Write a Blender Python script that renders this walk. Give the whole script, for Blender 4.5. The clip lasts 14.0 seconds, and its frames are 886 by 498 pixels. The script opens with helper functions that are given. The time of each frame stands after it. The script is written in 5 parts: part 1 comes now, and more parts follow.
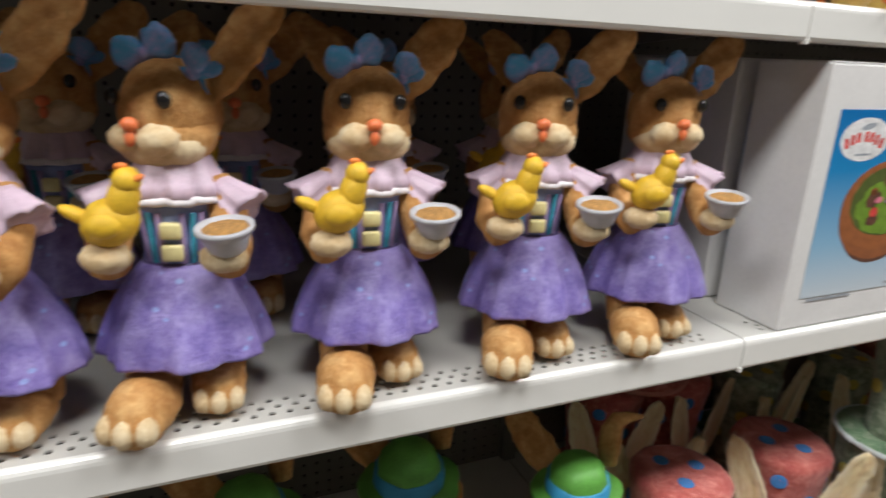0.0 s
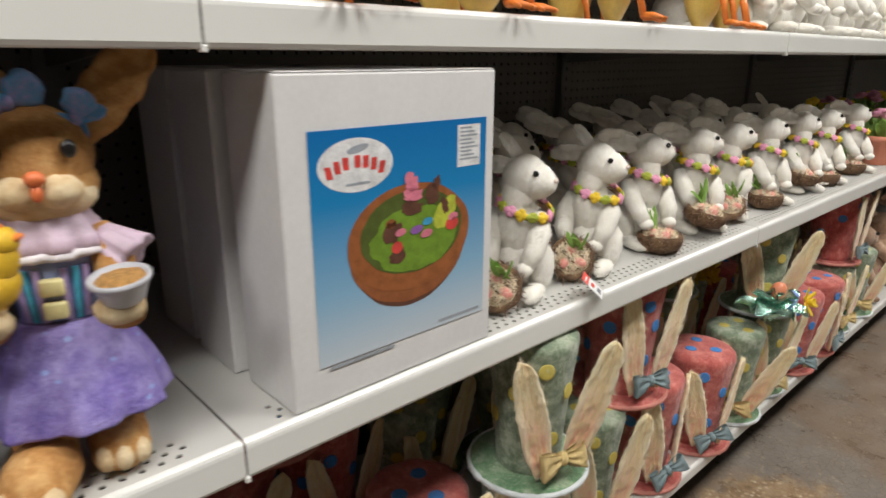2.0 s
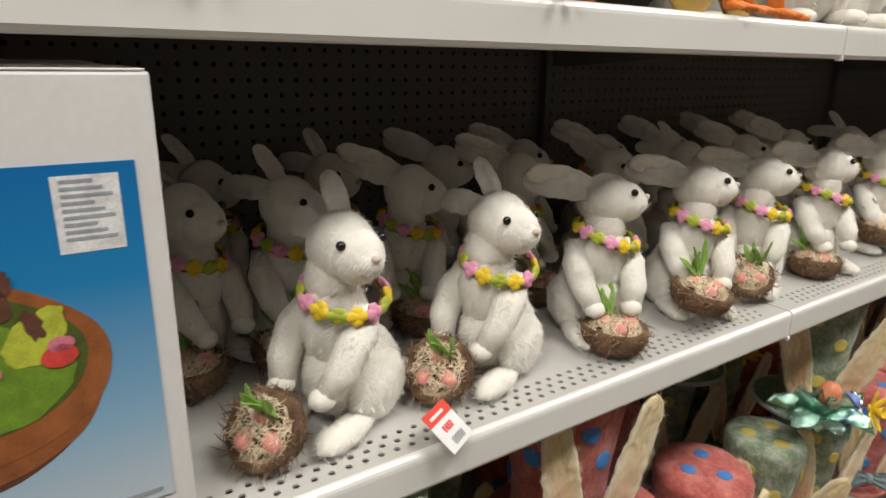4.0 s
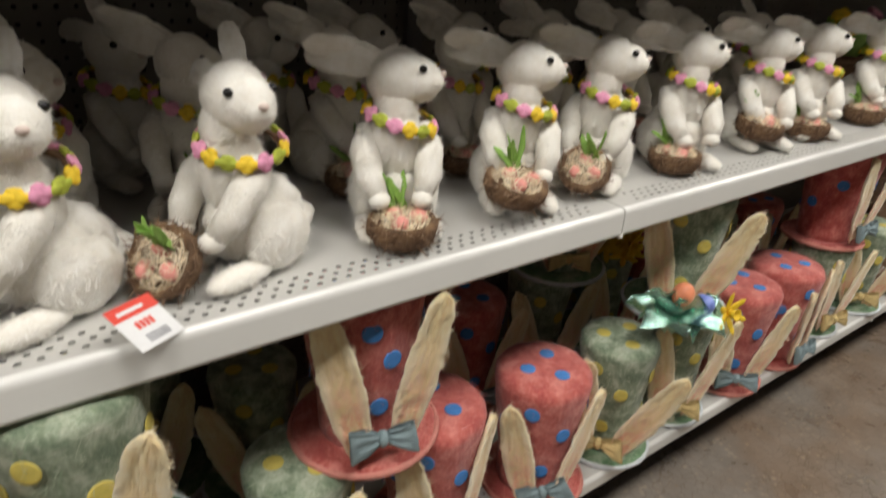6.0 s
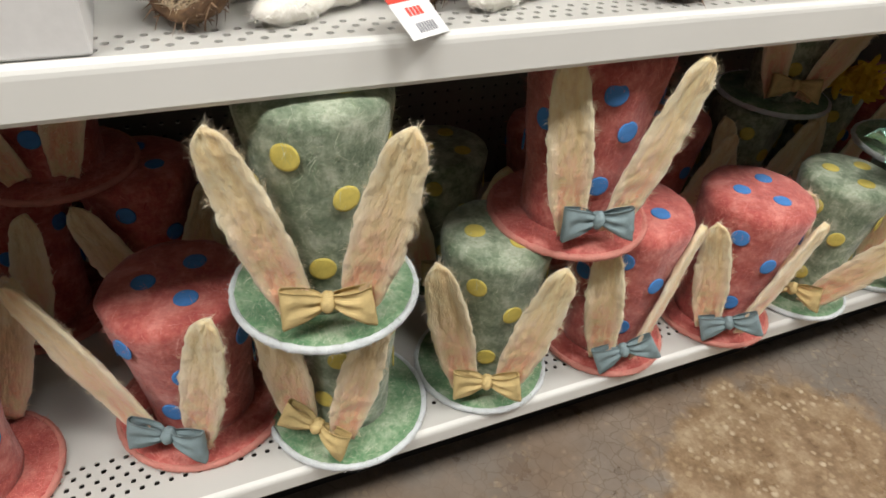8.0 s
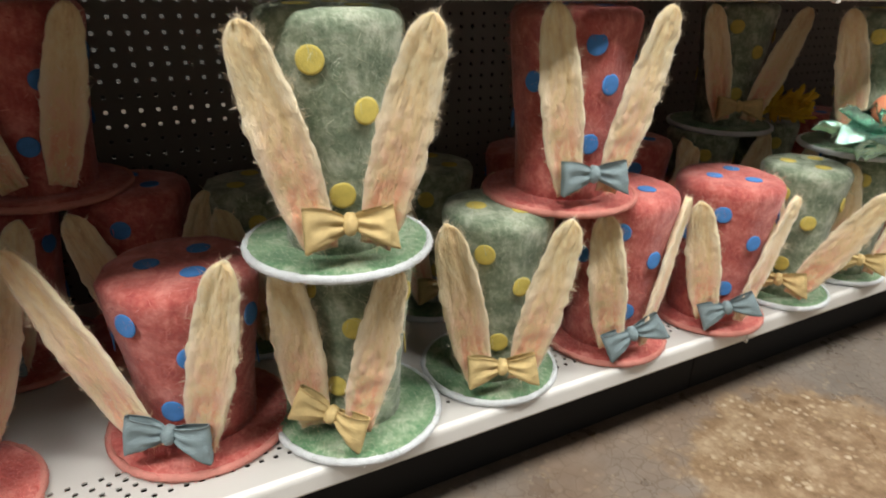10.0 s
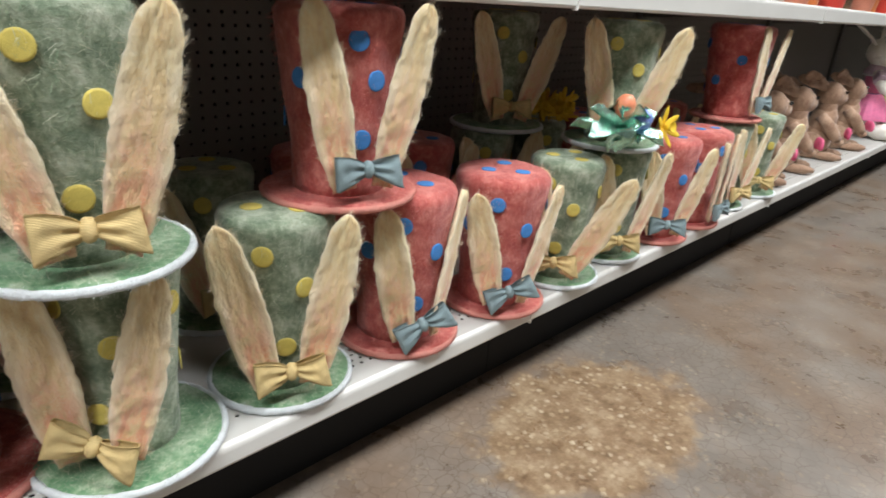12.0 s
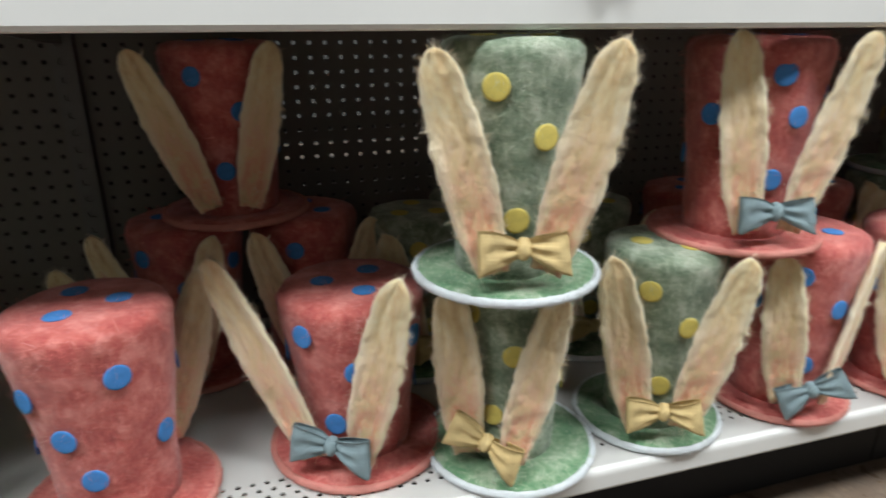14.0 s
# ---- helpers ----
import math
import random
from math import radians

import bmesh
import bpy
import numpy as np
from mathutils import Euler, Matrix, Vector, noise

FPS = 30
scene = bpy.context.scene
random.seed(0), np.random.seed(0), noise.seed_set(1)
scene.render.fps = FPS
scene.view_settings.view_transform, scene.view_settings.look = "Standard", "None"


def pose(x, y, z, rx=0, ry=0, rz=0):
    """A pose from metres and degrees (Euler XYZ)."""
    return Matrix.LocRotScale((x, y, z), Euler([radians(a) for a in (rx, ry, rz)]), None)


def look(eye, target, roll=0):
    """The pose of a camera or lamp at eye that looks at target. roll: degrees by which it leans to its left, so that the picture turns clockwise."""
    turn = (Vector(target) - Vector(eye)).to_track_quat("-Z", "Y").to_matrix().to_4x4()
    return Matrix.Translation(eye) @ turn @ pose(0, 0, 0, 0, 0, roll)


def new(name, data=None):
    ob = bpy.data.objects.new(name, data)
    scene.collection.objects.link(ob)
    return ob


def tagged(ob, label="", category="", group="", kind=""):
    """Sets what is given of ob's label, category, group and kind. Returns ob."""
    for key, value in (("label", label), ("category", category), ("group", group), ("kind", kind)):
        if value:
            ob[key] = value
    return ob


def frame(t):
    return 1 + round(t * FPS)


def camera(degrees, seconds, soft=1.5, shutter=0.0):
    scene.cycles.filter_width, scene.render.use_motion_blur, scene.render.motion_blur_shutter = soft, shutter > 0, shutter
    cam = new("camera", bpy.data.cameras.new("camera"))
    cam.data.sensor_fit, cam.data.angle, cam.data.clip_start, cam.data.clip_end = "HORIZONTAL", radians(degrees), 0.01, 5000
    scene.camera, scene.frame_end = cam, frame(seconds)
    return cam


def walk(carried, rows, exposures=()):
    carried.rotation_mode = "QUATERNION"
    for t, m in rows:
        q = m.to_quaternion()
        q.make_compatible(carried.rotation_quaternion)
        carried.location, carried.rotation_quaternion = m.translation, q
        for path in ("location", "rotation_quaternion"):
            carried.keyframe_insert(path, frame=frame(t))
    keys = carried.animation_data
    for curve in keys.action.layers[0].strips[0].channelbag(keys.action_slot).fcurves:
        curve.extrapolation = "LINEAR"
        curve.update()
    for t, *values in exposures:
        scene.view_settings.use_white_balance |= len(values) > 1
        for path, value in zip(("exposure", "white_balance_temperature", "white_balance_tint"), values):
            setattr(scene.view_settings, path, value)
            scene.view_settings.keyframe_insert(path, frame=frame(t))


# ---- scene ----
cam = camera(70.0, 14.0, soft=1.55, shutter=0.32)
PATH = [
    (0, (-0.765, -0.609, 1.251), (0.001, 1.14, 0.658), 2.6),
    (0.5, (-0.678, -0.635, 1.276), (0.329, 0.992, 0.698), 2.7),
    (1, (-0.562, -0.676, 1.284), (0.494, 0.92, 0.704), 0.8),
    (1.5, (-0.435, -0.647, 1.291), (0.726, 0.889, 0.751), 1.7),
    (2, (-0.253, -0.605, 1.279), (1.04, 0.805, 0.694), 0.2),
    (2.2, (-0.182, -0.607, 1.255), (1.096, 0.811, 0.661), -0.2),
    (4.3, (0.388, -0.492, 1.286), (1.373, 1.144, 0.69), 1.8),
    (4.5, (0.435, -0.522, 1.301), (1.362, 1.136, 0.673), 2.2),
    (5, (0.519, -0.551, 1.304), (1.571, 1.019, 0.648), 4.4),
    (5.5, (0.577, -0.581, 1.291), (1.757, 0.902, 0.652), 3.1),
    (6, (0.594, -0.602, 1.235), (1.66, 0.853, 0.372), 2.6),
    (6.5, (0.567, -0.576, 1.16), (1.517, 0.801, 0.064), 4.2),
    (7, (0.552, -0.557, 1.118), (1.424, 0.774, -0.093), 4.5),
    (7.5, (0.514, -0.538, 1.099), (1.239, 0.856, -0.138), 4.7),
    (7.7, (0.494, -0.533, 1.091), (1.155, 0.876, -0.165), 4.6),
    (9.8, (0.342, -0.645, 0.844), (1.246, 0.979, 0.105), 2.6),
    (10, (0.348, -0.642, 0.84), (1.233, 0.962, 0.038), 1.4),
    (10.5, (0.373, -0.646, 0.826), (1.406, 0.849, -0.009), 2.2),
    (11, (0.376, -0.659, 0.823), (1.49, 0.8, 0.027), 2.2),
    (11.5, (0.386, -0.669, 0.825), (1.587, 0.723, 0.038), 3.0),
    (12, (0.396, -0.677, 0.823), (1.735, 0.605, 0.074), 4.0),
    (12.5, (0.405, -0.686, 0.817), (1.813, 0.529, 0.083), 4.0),
    (13, (0.37, -0.671, 0.801), (1.56, 0.779, 0.107), 0.1),
    (13.5, (0.335, -0.643, 0.815), (1.216, 1.011, 0.115), 0.4),
    (14, (0.297, -0.629, 0.82), (0.839, 1.174, 0.144), -0.2),
]
walk(cam, [(t, look(eye, target, roll)) for t, eye, target, roll in PATH],
     exposures=((0, -0.12, 6250, 10), (1.5, -0.25, 6400, 10), (4.5, -0.4, 6700, 10), (6.0, -0.45, 6600, 10), (7.7, -0.1, 6500, 10), (9.8, 0.25, 6500, 10), (11, 0.25, 6400, 10), (12.5, 0.27, 5950, 8), (14, 0.18, 5900, 7)))

# ---- world and lights ----
world = bpy.data.worlds.new("world")
scene.world = world
world.use_nodes = True
world.node_tree.nodes["Background"].inputs[0].default_value = (0.9, 0.95, 1.0, 1)
world.node_tree.nodes["Background"].inputs[1].default_value = 0.006
CEIL = 3.7
LAMP_ROWS = [(-1.2, 80.0), (1.95, 60.0)]   # y of each row of ceiling lights, watts of each lamp
LAMP_X = [-3.2, -0.9, 1.4, 3.7, 6.0]


def ceiling_lamp(x, y, watts):
    data = bpy.data.lights.new("ceiling_lamp", "AREA")
    data.shape, data.size, data.size_y, data.energy, data.color = "RECTANGLE", 1.25, 0.58, watts, (1.0, 0.975, 0.93)
    ob = new("ceiling_lamp", data)
    ob.matrix_world = pose(x, y, CEIL - 0.1)
    return ob


for row_y, watts in LAMP_ROWS:
    for row_x in LAMP_X:
        ceiling_lamp(row_x, row_y, watts)


# ---- materials ----
def material(name, rough=0.6, metal=0.0):
    mat = bpy.data.materials.new(name)
    mat.use_nodes = True
    nt = mat.node_tree
    bsdf = nt.nodes["Principled BSDF"]
    bsdf.inputs["Roughness"].default_value = rough
    bsdf.inputs["Metallic"].default_value = metal
    return mat, nt, bsdf


def node(nt, kind, **values):
    n = nt.nodes.new(kind)
    for key, value in values.items():
        n.inputs[key.replace("_", " ")].default_value = value
    return n


def ramp(nt, fac, stops):
    r = nt.nodes.new("ShaderNodeValToRGB")
    el = r.color_ramp.elements
    while len(el) < len(stops):
        el.new(0.5)
    for e, (p, c) in zip(el, stops):
        e.position, e.color = p, (*c, 1)
    nt.links.new(fac, r.inputs[0])
    return r.outputs[0]


def coords(nt, scale=(1, 1, 1)):
    tc, mp = nt.nodes.new("ShaderNodeTexCoord"), nt.nodes.new("ShaderNodeMapping")
    mp.inputs["Scale"].default_value = scale
    nt.links.new(tc.outputs["Object"], mp.inputs["Vector"])
    return mp.outputs[0]


def noise_tex(nt, vec, scale, detail=4.0, rough=0.55):
    n = node(nt, "ShaderNodeTexNoise", Scale=scale, Detail=detail, Roughness=rough)
    nt.links.new(vec, n.inputs["Vector"])
    return n.outputs["Fac"]


def bump(nt, bsdf, height, strength, dist=0.002):
    b = node(nt, "ShaderNodeBump", Strength=strength, Distance=dist)
    nt.links.new(height, b.inputs["Height"])
    nt.links.new(b.outputs[0], bsdf.inputs["Normal"])


def mix(nt, fac, a, b, mode="MIX"):
    m = nt.nodes.new("ShaderNodeMix")
    m.data_type, m.blend_type = "RGBA", mode
    for sock, val in ((0, fac), (6, a), (7, b)):
        if isinstance(val, (int, float)):
            m.inputs[sock].default_value = val
        elif isinstance(val, tuple):
            m.inputs[sock].default_value = (*val, 1)
        else:
            nt.links.new(val, m.inputs[sock])
    return m.outputs[2]


def plain(name, colour, rough=0.5, spread=0.12, scale=30.0, metal=0.0, bumps=0.15, dist=0.001):
    """A slightly mottled paint, cloth or plastic: two scales of variation and a fine relief."""
    mat, nt, bsdf = material(name, rough, metal)
    v = coords(nt)
    big, fine = noise_tex(nt, v, scale), noise_tex(nt, v, scale * 9)
    dark = tuple(c * (1 - 1.6 * spread) for c in colour)
    lite = tuple(min(1, c * (1 + spread)) for c in colour)
    a = ramp(nt, big, [(0.3, dark), (0.7, lite)])
    b = ramp(nt, fine, [(0.3, dark), (0.7, lite)])
    nt.links.new(mix(nt, 0.4, a, b), bsdf.inputs["Base Color"])
    bump(nt, bsdf, fine, bumps, dist)
    return mat


def fibre(name, base, light, dark, stretch=(60, 60, 14), sheen=0.25, relief=0.9):
    """Matted natural fibre: streaks along one way, blotches across."""
    mat, nt, bsdf = material(name, 0.85)
    streak = noise_tex(nt, coords(nt, stretch), 1.6, 6, 0.65)
    blot = noise_tex(nt, coords(nt), 34, 5, 0.6)
    fine = noise_tex(nt, coords(nt), 170, 4, 0.7)
    a = ramp(nt, streak, [(0.28, dark), (0.5, base), (0.74, light)])
    b = ramp(nt, blot, [(0.38, dark), (0.5, base), (0.64, light)])
    f = ramp(nt, fine, [(0.34, dark), (0.5, base), (0.66, light)])
    nt.links.new(mix(nt, 0.22, mix(nt, 0.6, a, b), f), bsdf.inputs["Base Color"])
    bsdf.inputs["Sheen Weight"].default_value = sheen
    bump(nt, bsdf, mix(nt, 0.5, streak, fine), relief, 0.004)
    return mat


def strand_mat(name, colours):
    mat, nt, bsdf = material(name, 0.6)
    geo = nt.nodes.new("ShaderNodeNewGeometry")
    n = len(colours)
    nt.links.new(ramp(nt, geo.outputs["Random Per Island"], [(i / max(1, n - 1), c) for i, c in enumerate(colours)]), bsdf.inputs["Base Color"])
    return mat


def ear_material():
    """Flax fibre, rosy towards the middle of the lower half."""
    mat, nt, bsdf = material("ear_fibre", 0.8)
    streak = noise_tex(nt, coords(nt, (95, 95, 16)), 1.5, 6, 0.65)
    blot = noise_tex(nt, coords(nt, (1.5, 1.5, 0.7)), 42, 5, 0.6)
    straw = ramp(nt, streak, [(0.25, (0.7, 0.5, 0.24)), (0.5, (0.88, 0.71, 0.39)), (0.75, (0.96, 0.86, 0.58))])
    straw = mix(nt, 0.65, straw, ramp(nt, blot, [(0.34, (0.76, 0.53, 0.26)), (0.5, (0.91, 0.75, 0.43)), (0.63, (0.97, 0.9, 0.67))]))
    tc, sep = nt.nodes.new("ShaderNodeTexCoord"), nt.nodes.new("ShaderNodeSeparateXYZ")
    nt.links.new(tc.outputs["Object"], sep.inputs[0])
    low = nt.nodes.new("ShaderNodeMapRange")
    low.inputs[1].default_value, low.inputs[2].default_value, low.inputs[3].default_value, low.inputs[4].default_value = 0.2, 0.06, 0.0, 1.0
    nt.links.new(sep.outputs[2], low.inputs[0])
    mul = nt.nodes.new("ShaderNodeMath")
    mul.operation = "MULTIPLY"
    nt.links.new(low.outputs[0], mul.inputs[0])
    nt.links.new(ramp(nt, blot, [(0.38, (0, 0, 0)), (0.56, (0.9, 0.9, 0.9))]), mul.inputs[1])
    rosy = mix(nt, mul.outputs[0], straw, (0.84, 0.38, 0.22))
    side = nt.nodes.new("ShaderNodeMath")
    side.operation = "ABSOLUTE"
    nt.links.new(sep.outputs[0], side.inputs[0])
    fringe = nt.nodes.new("ShaderNodeMapRange")
    fringe.inputs[1].default_value, fringe.inputs[2].default_value, fringe.inputs[4].default_value = 0.012, 0.029, 0.75
    nt.links.new(side.outputs[0], fringe.inputs[0])
    nt.links.new(mix(nt, fringe.outputs[0], rosy, (0.96, 0.88, 0.66)), bsdf.inputs["Base Color"])
    bsdf.inputs["Sheen Weight"].default_value = 0.45
    bsdf.inputs["Sheen Roughness"].default_value = 0.4
    bump(nt, bsdf, mix(nt, 0.5, streak, noise_tex(nt, coords(nt, (2, 2, 1)), 60, 6, 0.7)), 1.0, 0.009)
    return mat


def ribbon_material(name, colour):
    mat, nt, bsdf = material(name, 0.75)
    v = coords(nt)
    w = node(nt, "ShaderNodeTexWave", Scale=230.0, Distortion=1.2, Detail=1.0)
    w.bands_direction = "Z"
    nt.links.new(v, w.inputs["Vector"])
    big = noise_tex(nt, v, 40)
    c = ramp(nt, big, [(0.3, tuple(x * 0.78 for x in colour)), (0.7, tuple(min(1, x * 1.1) for x in colour))])
    nt.links.new(mix(nt, 0.22, c, mix(nt, 1.0, c, w.outputs["Color"], "MULTIPLY")), bsdf.inputs["Base Color"])
    bump(nt, bsdf, mix(nt, 0.7, w.outputs["Fac"], noise_tex(nt, v, 55, 4)), 0.5, 0.003)
    return mat


def steel_paint(name, colour, rough=0.3):
    mat, nt, bsdf = material(name, rough)
    v = coords(nt)
    big, fine = noise_tex(nt, v, 3, 5), noise_tex(nt, v, 260, 2)
    c = ramp(nt, big, [(0.3, tuple(x * 0.93 for x in colour)), (0.65, colour)])
    scuff = ramp(nt, noise_tex(nt, coords(nt, (4, 40, 40)), 3.0, 8, 0.7), [(0.7, (0, 0, 0)), (0.8, (0.35, 0.35, 0.35))])
    nt.links.new(mix(nt, scuff, c, tuple(x * 0.6 for x in colour)), bsdf.inputs["Base Color"])
    bump(nt, bsdf, fine, 0.06, 0.0004)
    return mat


def noise_tex_colour(nt, vec, scale):
    n = node(nt, "ShaderNodeTexNoise", Scale=scale, Detail=4.0)
    nt.links.new(vec, n.inputs["Vector"])
    return n.outputs["Color"]


def floor_material():
    """Worn polished concrete: brown and grey clouds, pale aggregate, fine crazing and a scoured patch."""
    mat, nt, bsdf = material("polished_concrete", 0.3)
    v = coords(nt)
    cloud, mid = noise_tex(nt, v, 1.3, 6, 0.6), noise_tex(nt, v, 7, 6, 0.65)
    base = ramp(nt, cloud, [(0.3, (0.15, 0.128, 0.11)), (0.44, (0.19, 0.165, 0.142)), (0.54, (0.2, 0.128, 0.08)), (0.72, (0.25, 0.226, 0.198))])
    base = mix(nt, 0.45, base, ramp(nt, mid, [(0.3, (0.1, 0.077, 0.06)), (0.7, (0.29, 0.255, 0.212))]))
    vor = node(nt, "ShaderNodeTexVoronoi", Scale=58.0)
    nt.links.new(mix(nt, 0.012, v, noise_tex_colour(nt, v, 60.0), "ADD"), vor.inputs["Vector"])
    stones = ramp(nt, vor.outputs["Distance"], [(0.2, (0.8, 0.8, 0.8)), (0.46, (0, 0, 0))])
    some = ramp(nt, noise_tex(nt, v, 13, 5), [(0.46, (0, 0, 0)), (0.6, (1, 1, 1))])
    # the scoured patch
    dist = nt.nodes.new("ShaderNodeVectorMath")
    dist.operation = "DISTANCE"
    mp = nt.nodes.new("ShaderNodeMapping")
    mp.inputs["Scale"].default_value = (0.8, 1.25, 1)
    nt.links.new(v, mp.inputs["Vector"])
    nt.links.new(mp.outputs[0], dist.inputs[0])
    dist.inputs[1].default_value = (1.43 * 0.8, -0.15 * 1.25, 0)
    add = nt.nodes.new("ShaderNodeMath")
    add.operation = "MULTIPLY_ADD"
    nt.links.new(noise_tex(nt, v, 9, 6), add.inputs[0])
    add.inputs[1].default_value = 0.28
    nt.links.new(dist.outputs["Value"], add.inputs[2])
    patch = ramp(nt, add.outputs[0], [(0.355, (1, 1, 1)), (0.4, (0, 0, 0))])
    base = mix(nt, patch, base, ramp(nt, noise_tex(nt, v, 16, 6, 0.7), [(0.34, (0.14, 0.085, 0.045)), (0.5, (0.25, 0.168, 0.098)), (0.68, (0.37, 0.28, 0.18))]))
    stone_fac = mix(nt, 1.0, stones, mix(nt, patch, mix(nt, 1.0, some, (0.35, 0.35, 0.35), "MULTIPLY"), mix(nt, 0.45, some, (1, 1, 1))), "MULTIPLY")
    base = mix(nt, stone_fac, base, ramp(nt, vor.outputs["Color"], [(0.2, (0.2, 0.13, 0.07)), (0.45, (0.42, 0.32, 0.19)), (0.75, (0.54, 0.45, 0.32))]))
    cr = node(nt, "ShaderNodeTexVoronoi", Scale=34.0)
    cr.feature = "DISTANCE_TO_EDGE"
    warp = mix(nt, 0.05, v, noise_tex_colour(nt, v, 14.0), "ADD")
    nt.links.new(warp, cr.inputs["Vector"])
    crack = ramp(nt, cr.outputs["Distance"], [(0.0, (1, 1, 1)), (0.05, (0, 0, 0))])
    where = ramp(nt, noise_tex(nt, v, 3.1, 4), [(0.36, (0, 0, 0)), (0.52, (0.8, 0.8, 0.8))])
    base = mix(nt, mix(nt, 1.0, mix(nt, 1.0, crack, where, "MULTIPLY"), mix(nt, patch, (0.75, 0.75, 0.75), (0.1, 0.1, 0.1)), "MULTIPLY"), base, (0.11, 0.075, 0.05))
    nt.links.new(base, bsdf.inputs["Base Color"])
    nt.links.new(ramp(nt, mid, [(0.3, (0.22,) * 3), (0.7, (0.42,) * 3)]), bsdf.inputs["Roughness"])
    bump(nt, bsdf, mid, 0.12, 0.003)
    return mat


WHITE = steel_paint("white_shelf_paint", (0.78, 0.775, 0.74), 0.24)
# the shelf white again for the decks, darkened to cut light bounced between shelves
DIMMED_WHITE = steel_paint("dimmed_shelf_white", (0.54, 0.53, 0.5), 0.4)
BACK = steel_paint("grey_pegboard", (0.16, 0.145, 0.124), 0.5)
UPRIGHT = steel_paint("dark_upright_paint", (0.16, 0.15, 0.14), 0.45)
BLACK = steel_paint("black_kick_and_hole_backing", (0.008, 0.008, 0.008), 0.8)
FLOOR = floor_material()
# walls and ceiling stay out of view; near-black to keep bounced light low
PLASTER = plain("low_bounce_plaster", (0.06, 0.058, 0.054), 0.8, 0.05, 3)
GREEN_FELT = fibre("sage_fibre", (0.22, 0.275, 0.18), (0.6, 0.63, 0.5), (0.065, 0.11, 0.06), (26, 26, 26))
GREEN_BRIM = fibre("green_brim_fibre", (0.13, 0.27, 0.13), (0.5, 0.56, 0.41), (0.07, 0.17, 0.085), (26, 26, 26))
RED_FELT = fibre("coral_fibre", (0.5, 0.105, 0.085), (0.76, 0.32, 0.27), (0.33, 0.05, 0.045), (26, 26, 26))
EAR = ear_material()
WHITE_TRIM = plain("white_chenille_trim", (0.78, 0.82, 0.84), 0.9, 0.1, 60, bumps=0.8, dist=0.004)
RED_TRIM = plain("pink_brim_edge", (0.66, 0.27, 0.22), 0.9, 0.1, 60, bumps=0.8, dist=0.003)
YELLOW_DOT = plain("yellow_felt", (0.6, 0.49, 0.11), 0.85, 0.12, 80, bumps=0.5)
BLUE_DOT = plain("blue_felt", (0.06, 0.22, 0.55), 0.85, 0.12, 80, bumps=0.5)
YELLOW_BOW = ribbon_material("yellow_ribbon", (0.74, 0.56, 0.25))
BLUE_BOW = ribbon_material("grey_blue_ribbon", (0.26, 0.345, 0.365))
GREEN_STRAND = strand_mat("green_strands", [(0.1, 0.2, 0.09), (0.3, 0.36, 0.22), (0.55, 0.58, 0.44), (0.16, 0.28, 0.15), (0.7, 0.7, 0.55)])
RED_STRAND = strand_mat("red_strands", [(0.5, 0.07, 0.06), (0.72, 0.2, 0.17), (0.82, 0.36, 0.3), (0.4, 0.04, 0.04)])
EAR_STRAND = strand_mat("flax_strands", [(0.84, 0.64, 0.38), (0.93, 0.8, 0.56), (0.96, 0.9, 0.75), (0.88, 0.71, 0.46), (0.97, 0.93, 0.82)])
PALE_SISAL = strand_mat("pale_sisal_strands", [(0.5, 0.54, 0.4), (0.72, 0.72, 0.6), (0.6, 0.58, 0.4)])
PINK_SISAL = strand_mat("pink_sisal_strands", [(0.7, 0.3, 0.27), (0.85, 0.5, 0.45), (0.62, 0.2, 0.18)])
FUR = fibre("white_sisal", (0.85, 0.815, 0.74), (0.91, 0.89, 0.84), (0.78, 0.73, 0.64), (40, 40, 40), 0.25, 0.55)
FUR_STRAND = strand_mat("white_strands", [(0.82, 0.78, 0.7), (0.88, 0.85, 0.79), (0.93, 0.915, 0.87)])
TAN_FUR = fibre("tan_sisal", (0.38, 0.235, 0.15), (0.56, 0.38, 0.26), (0.22, 0.12, 0.075), (55, 55, 22))
BROWN_FUR = fibre("painted_brown_fur", (0.51, 0.25, 0.075), (0.72, 0.45, 0.19), (0.3, 0.12, 0.03), (70, 70, 24), 0.0)
CREAM_FUR = fibre("painted_cream_fur", (0.66, 0.5, 0.29), (0.8, 0.68, 0.46), (0.5, 0.33, 0.16), (70, 70, 24), 0.0)
BLACK_GLOSS = plain("black_bead", (0.012, 0.011, 0.011), 0.12, 0.1, 50, bumps=0.0)
PINK_NOSE = plain("orange_pink_paint", (0.8, 0.2, 0.07), 0.4, 0.1, 60)
PURPLE = fibre("painted_violet_skirt", (0.26, 0.2, 0.54), (0.46, 0.4, 0.74), (0.13, 0.09, 0.38), (22, 22, 5), 0.0)
def flecked(mat, colour):
    nt = mat.node_tree
    bsdf = nt.nodes["Principled BSDF"]
    old = bsdf.inputs["Base Color"].links[0].from_socket
    vor = node(nt, "ShaderNodeTexVoronoi", Scale=42.0)
    nt.links.new(coords(nt, (1, 1, 1.5)), vor.inputs["Vector"])
    nt.links.new(mix(nt, ramp(nt, vor.outputs["Distance"], [(0.12, (0.8,) * 3), (0.2, (0, 0, 0))]), old, colour), bsdf.inputs["Base Color"])


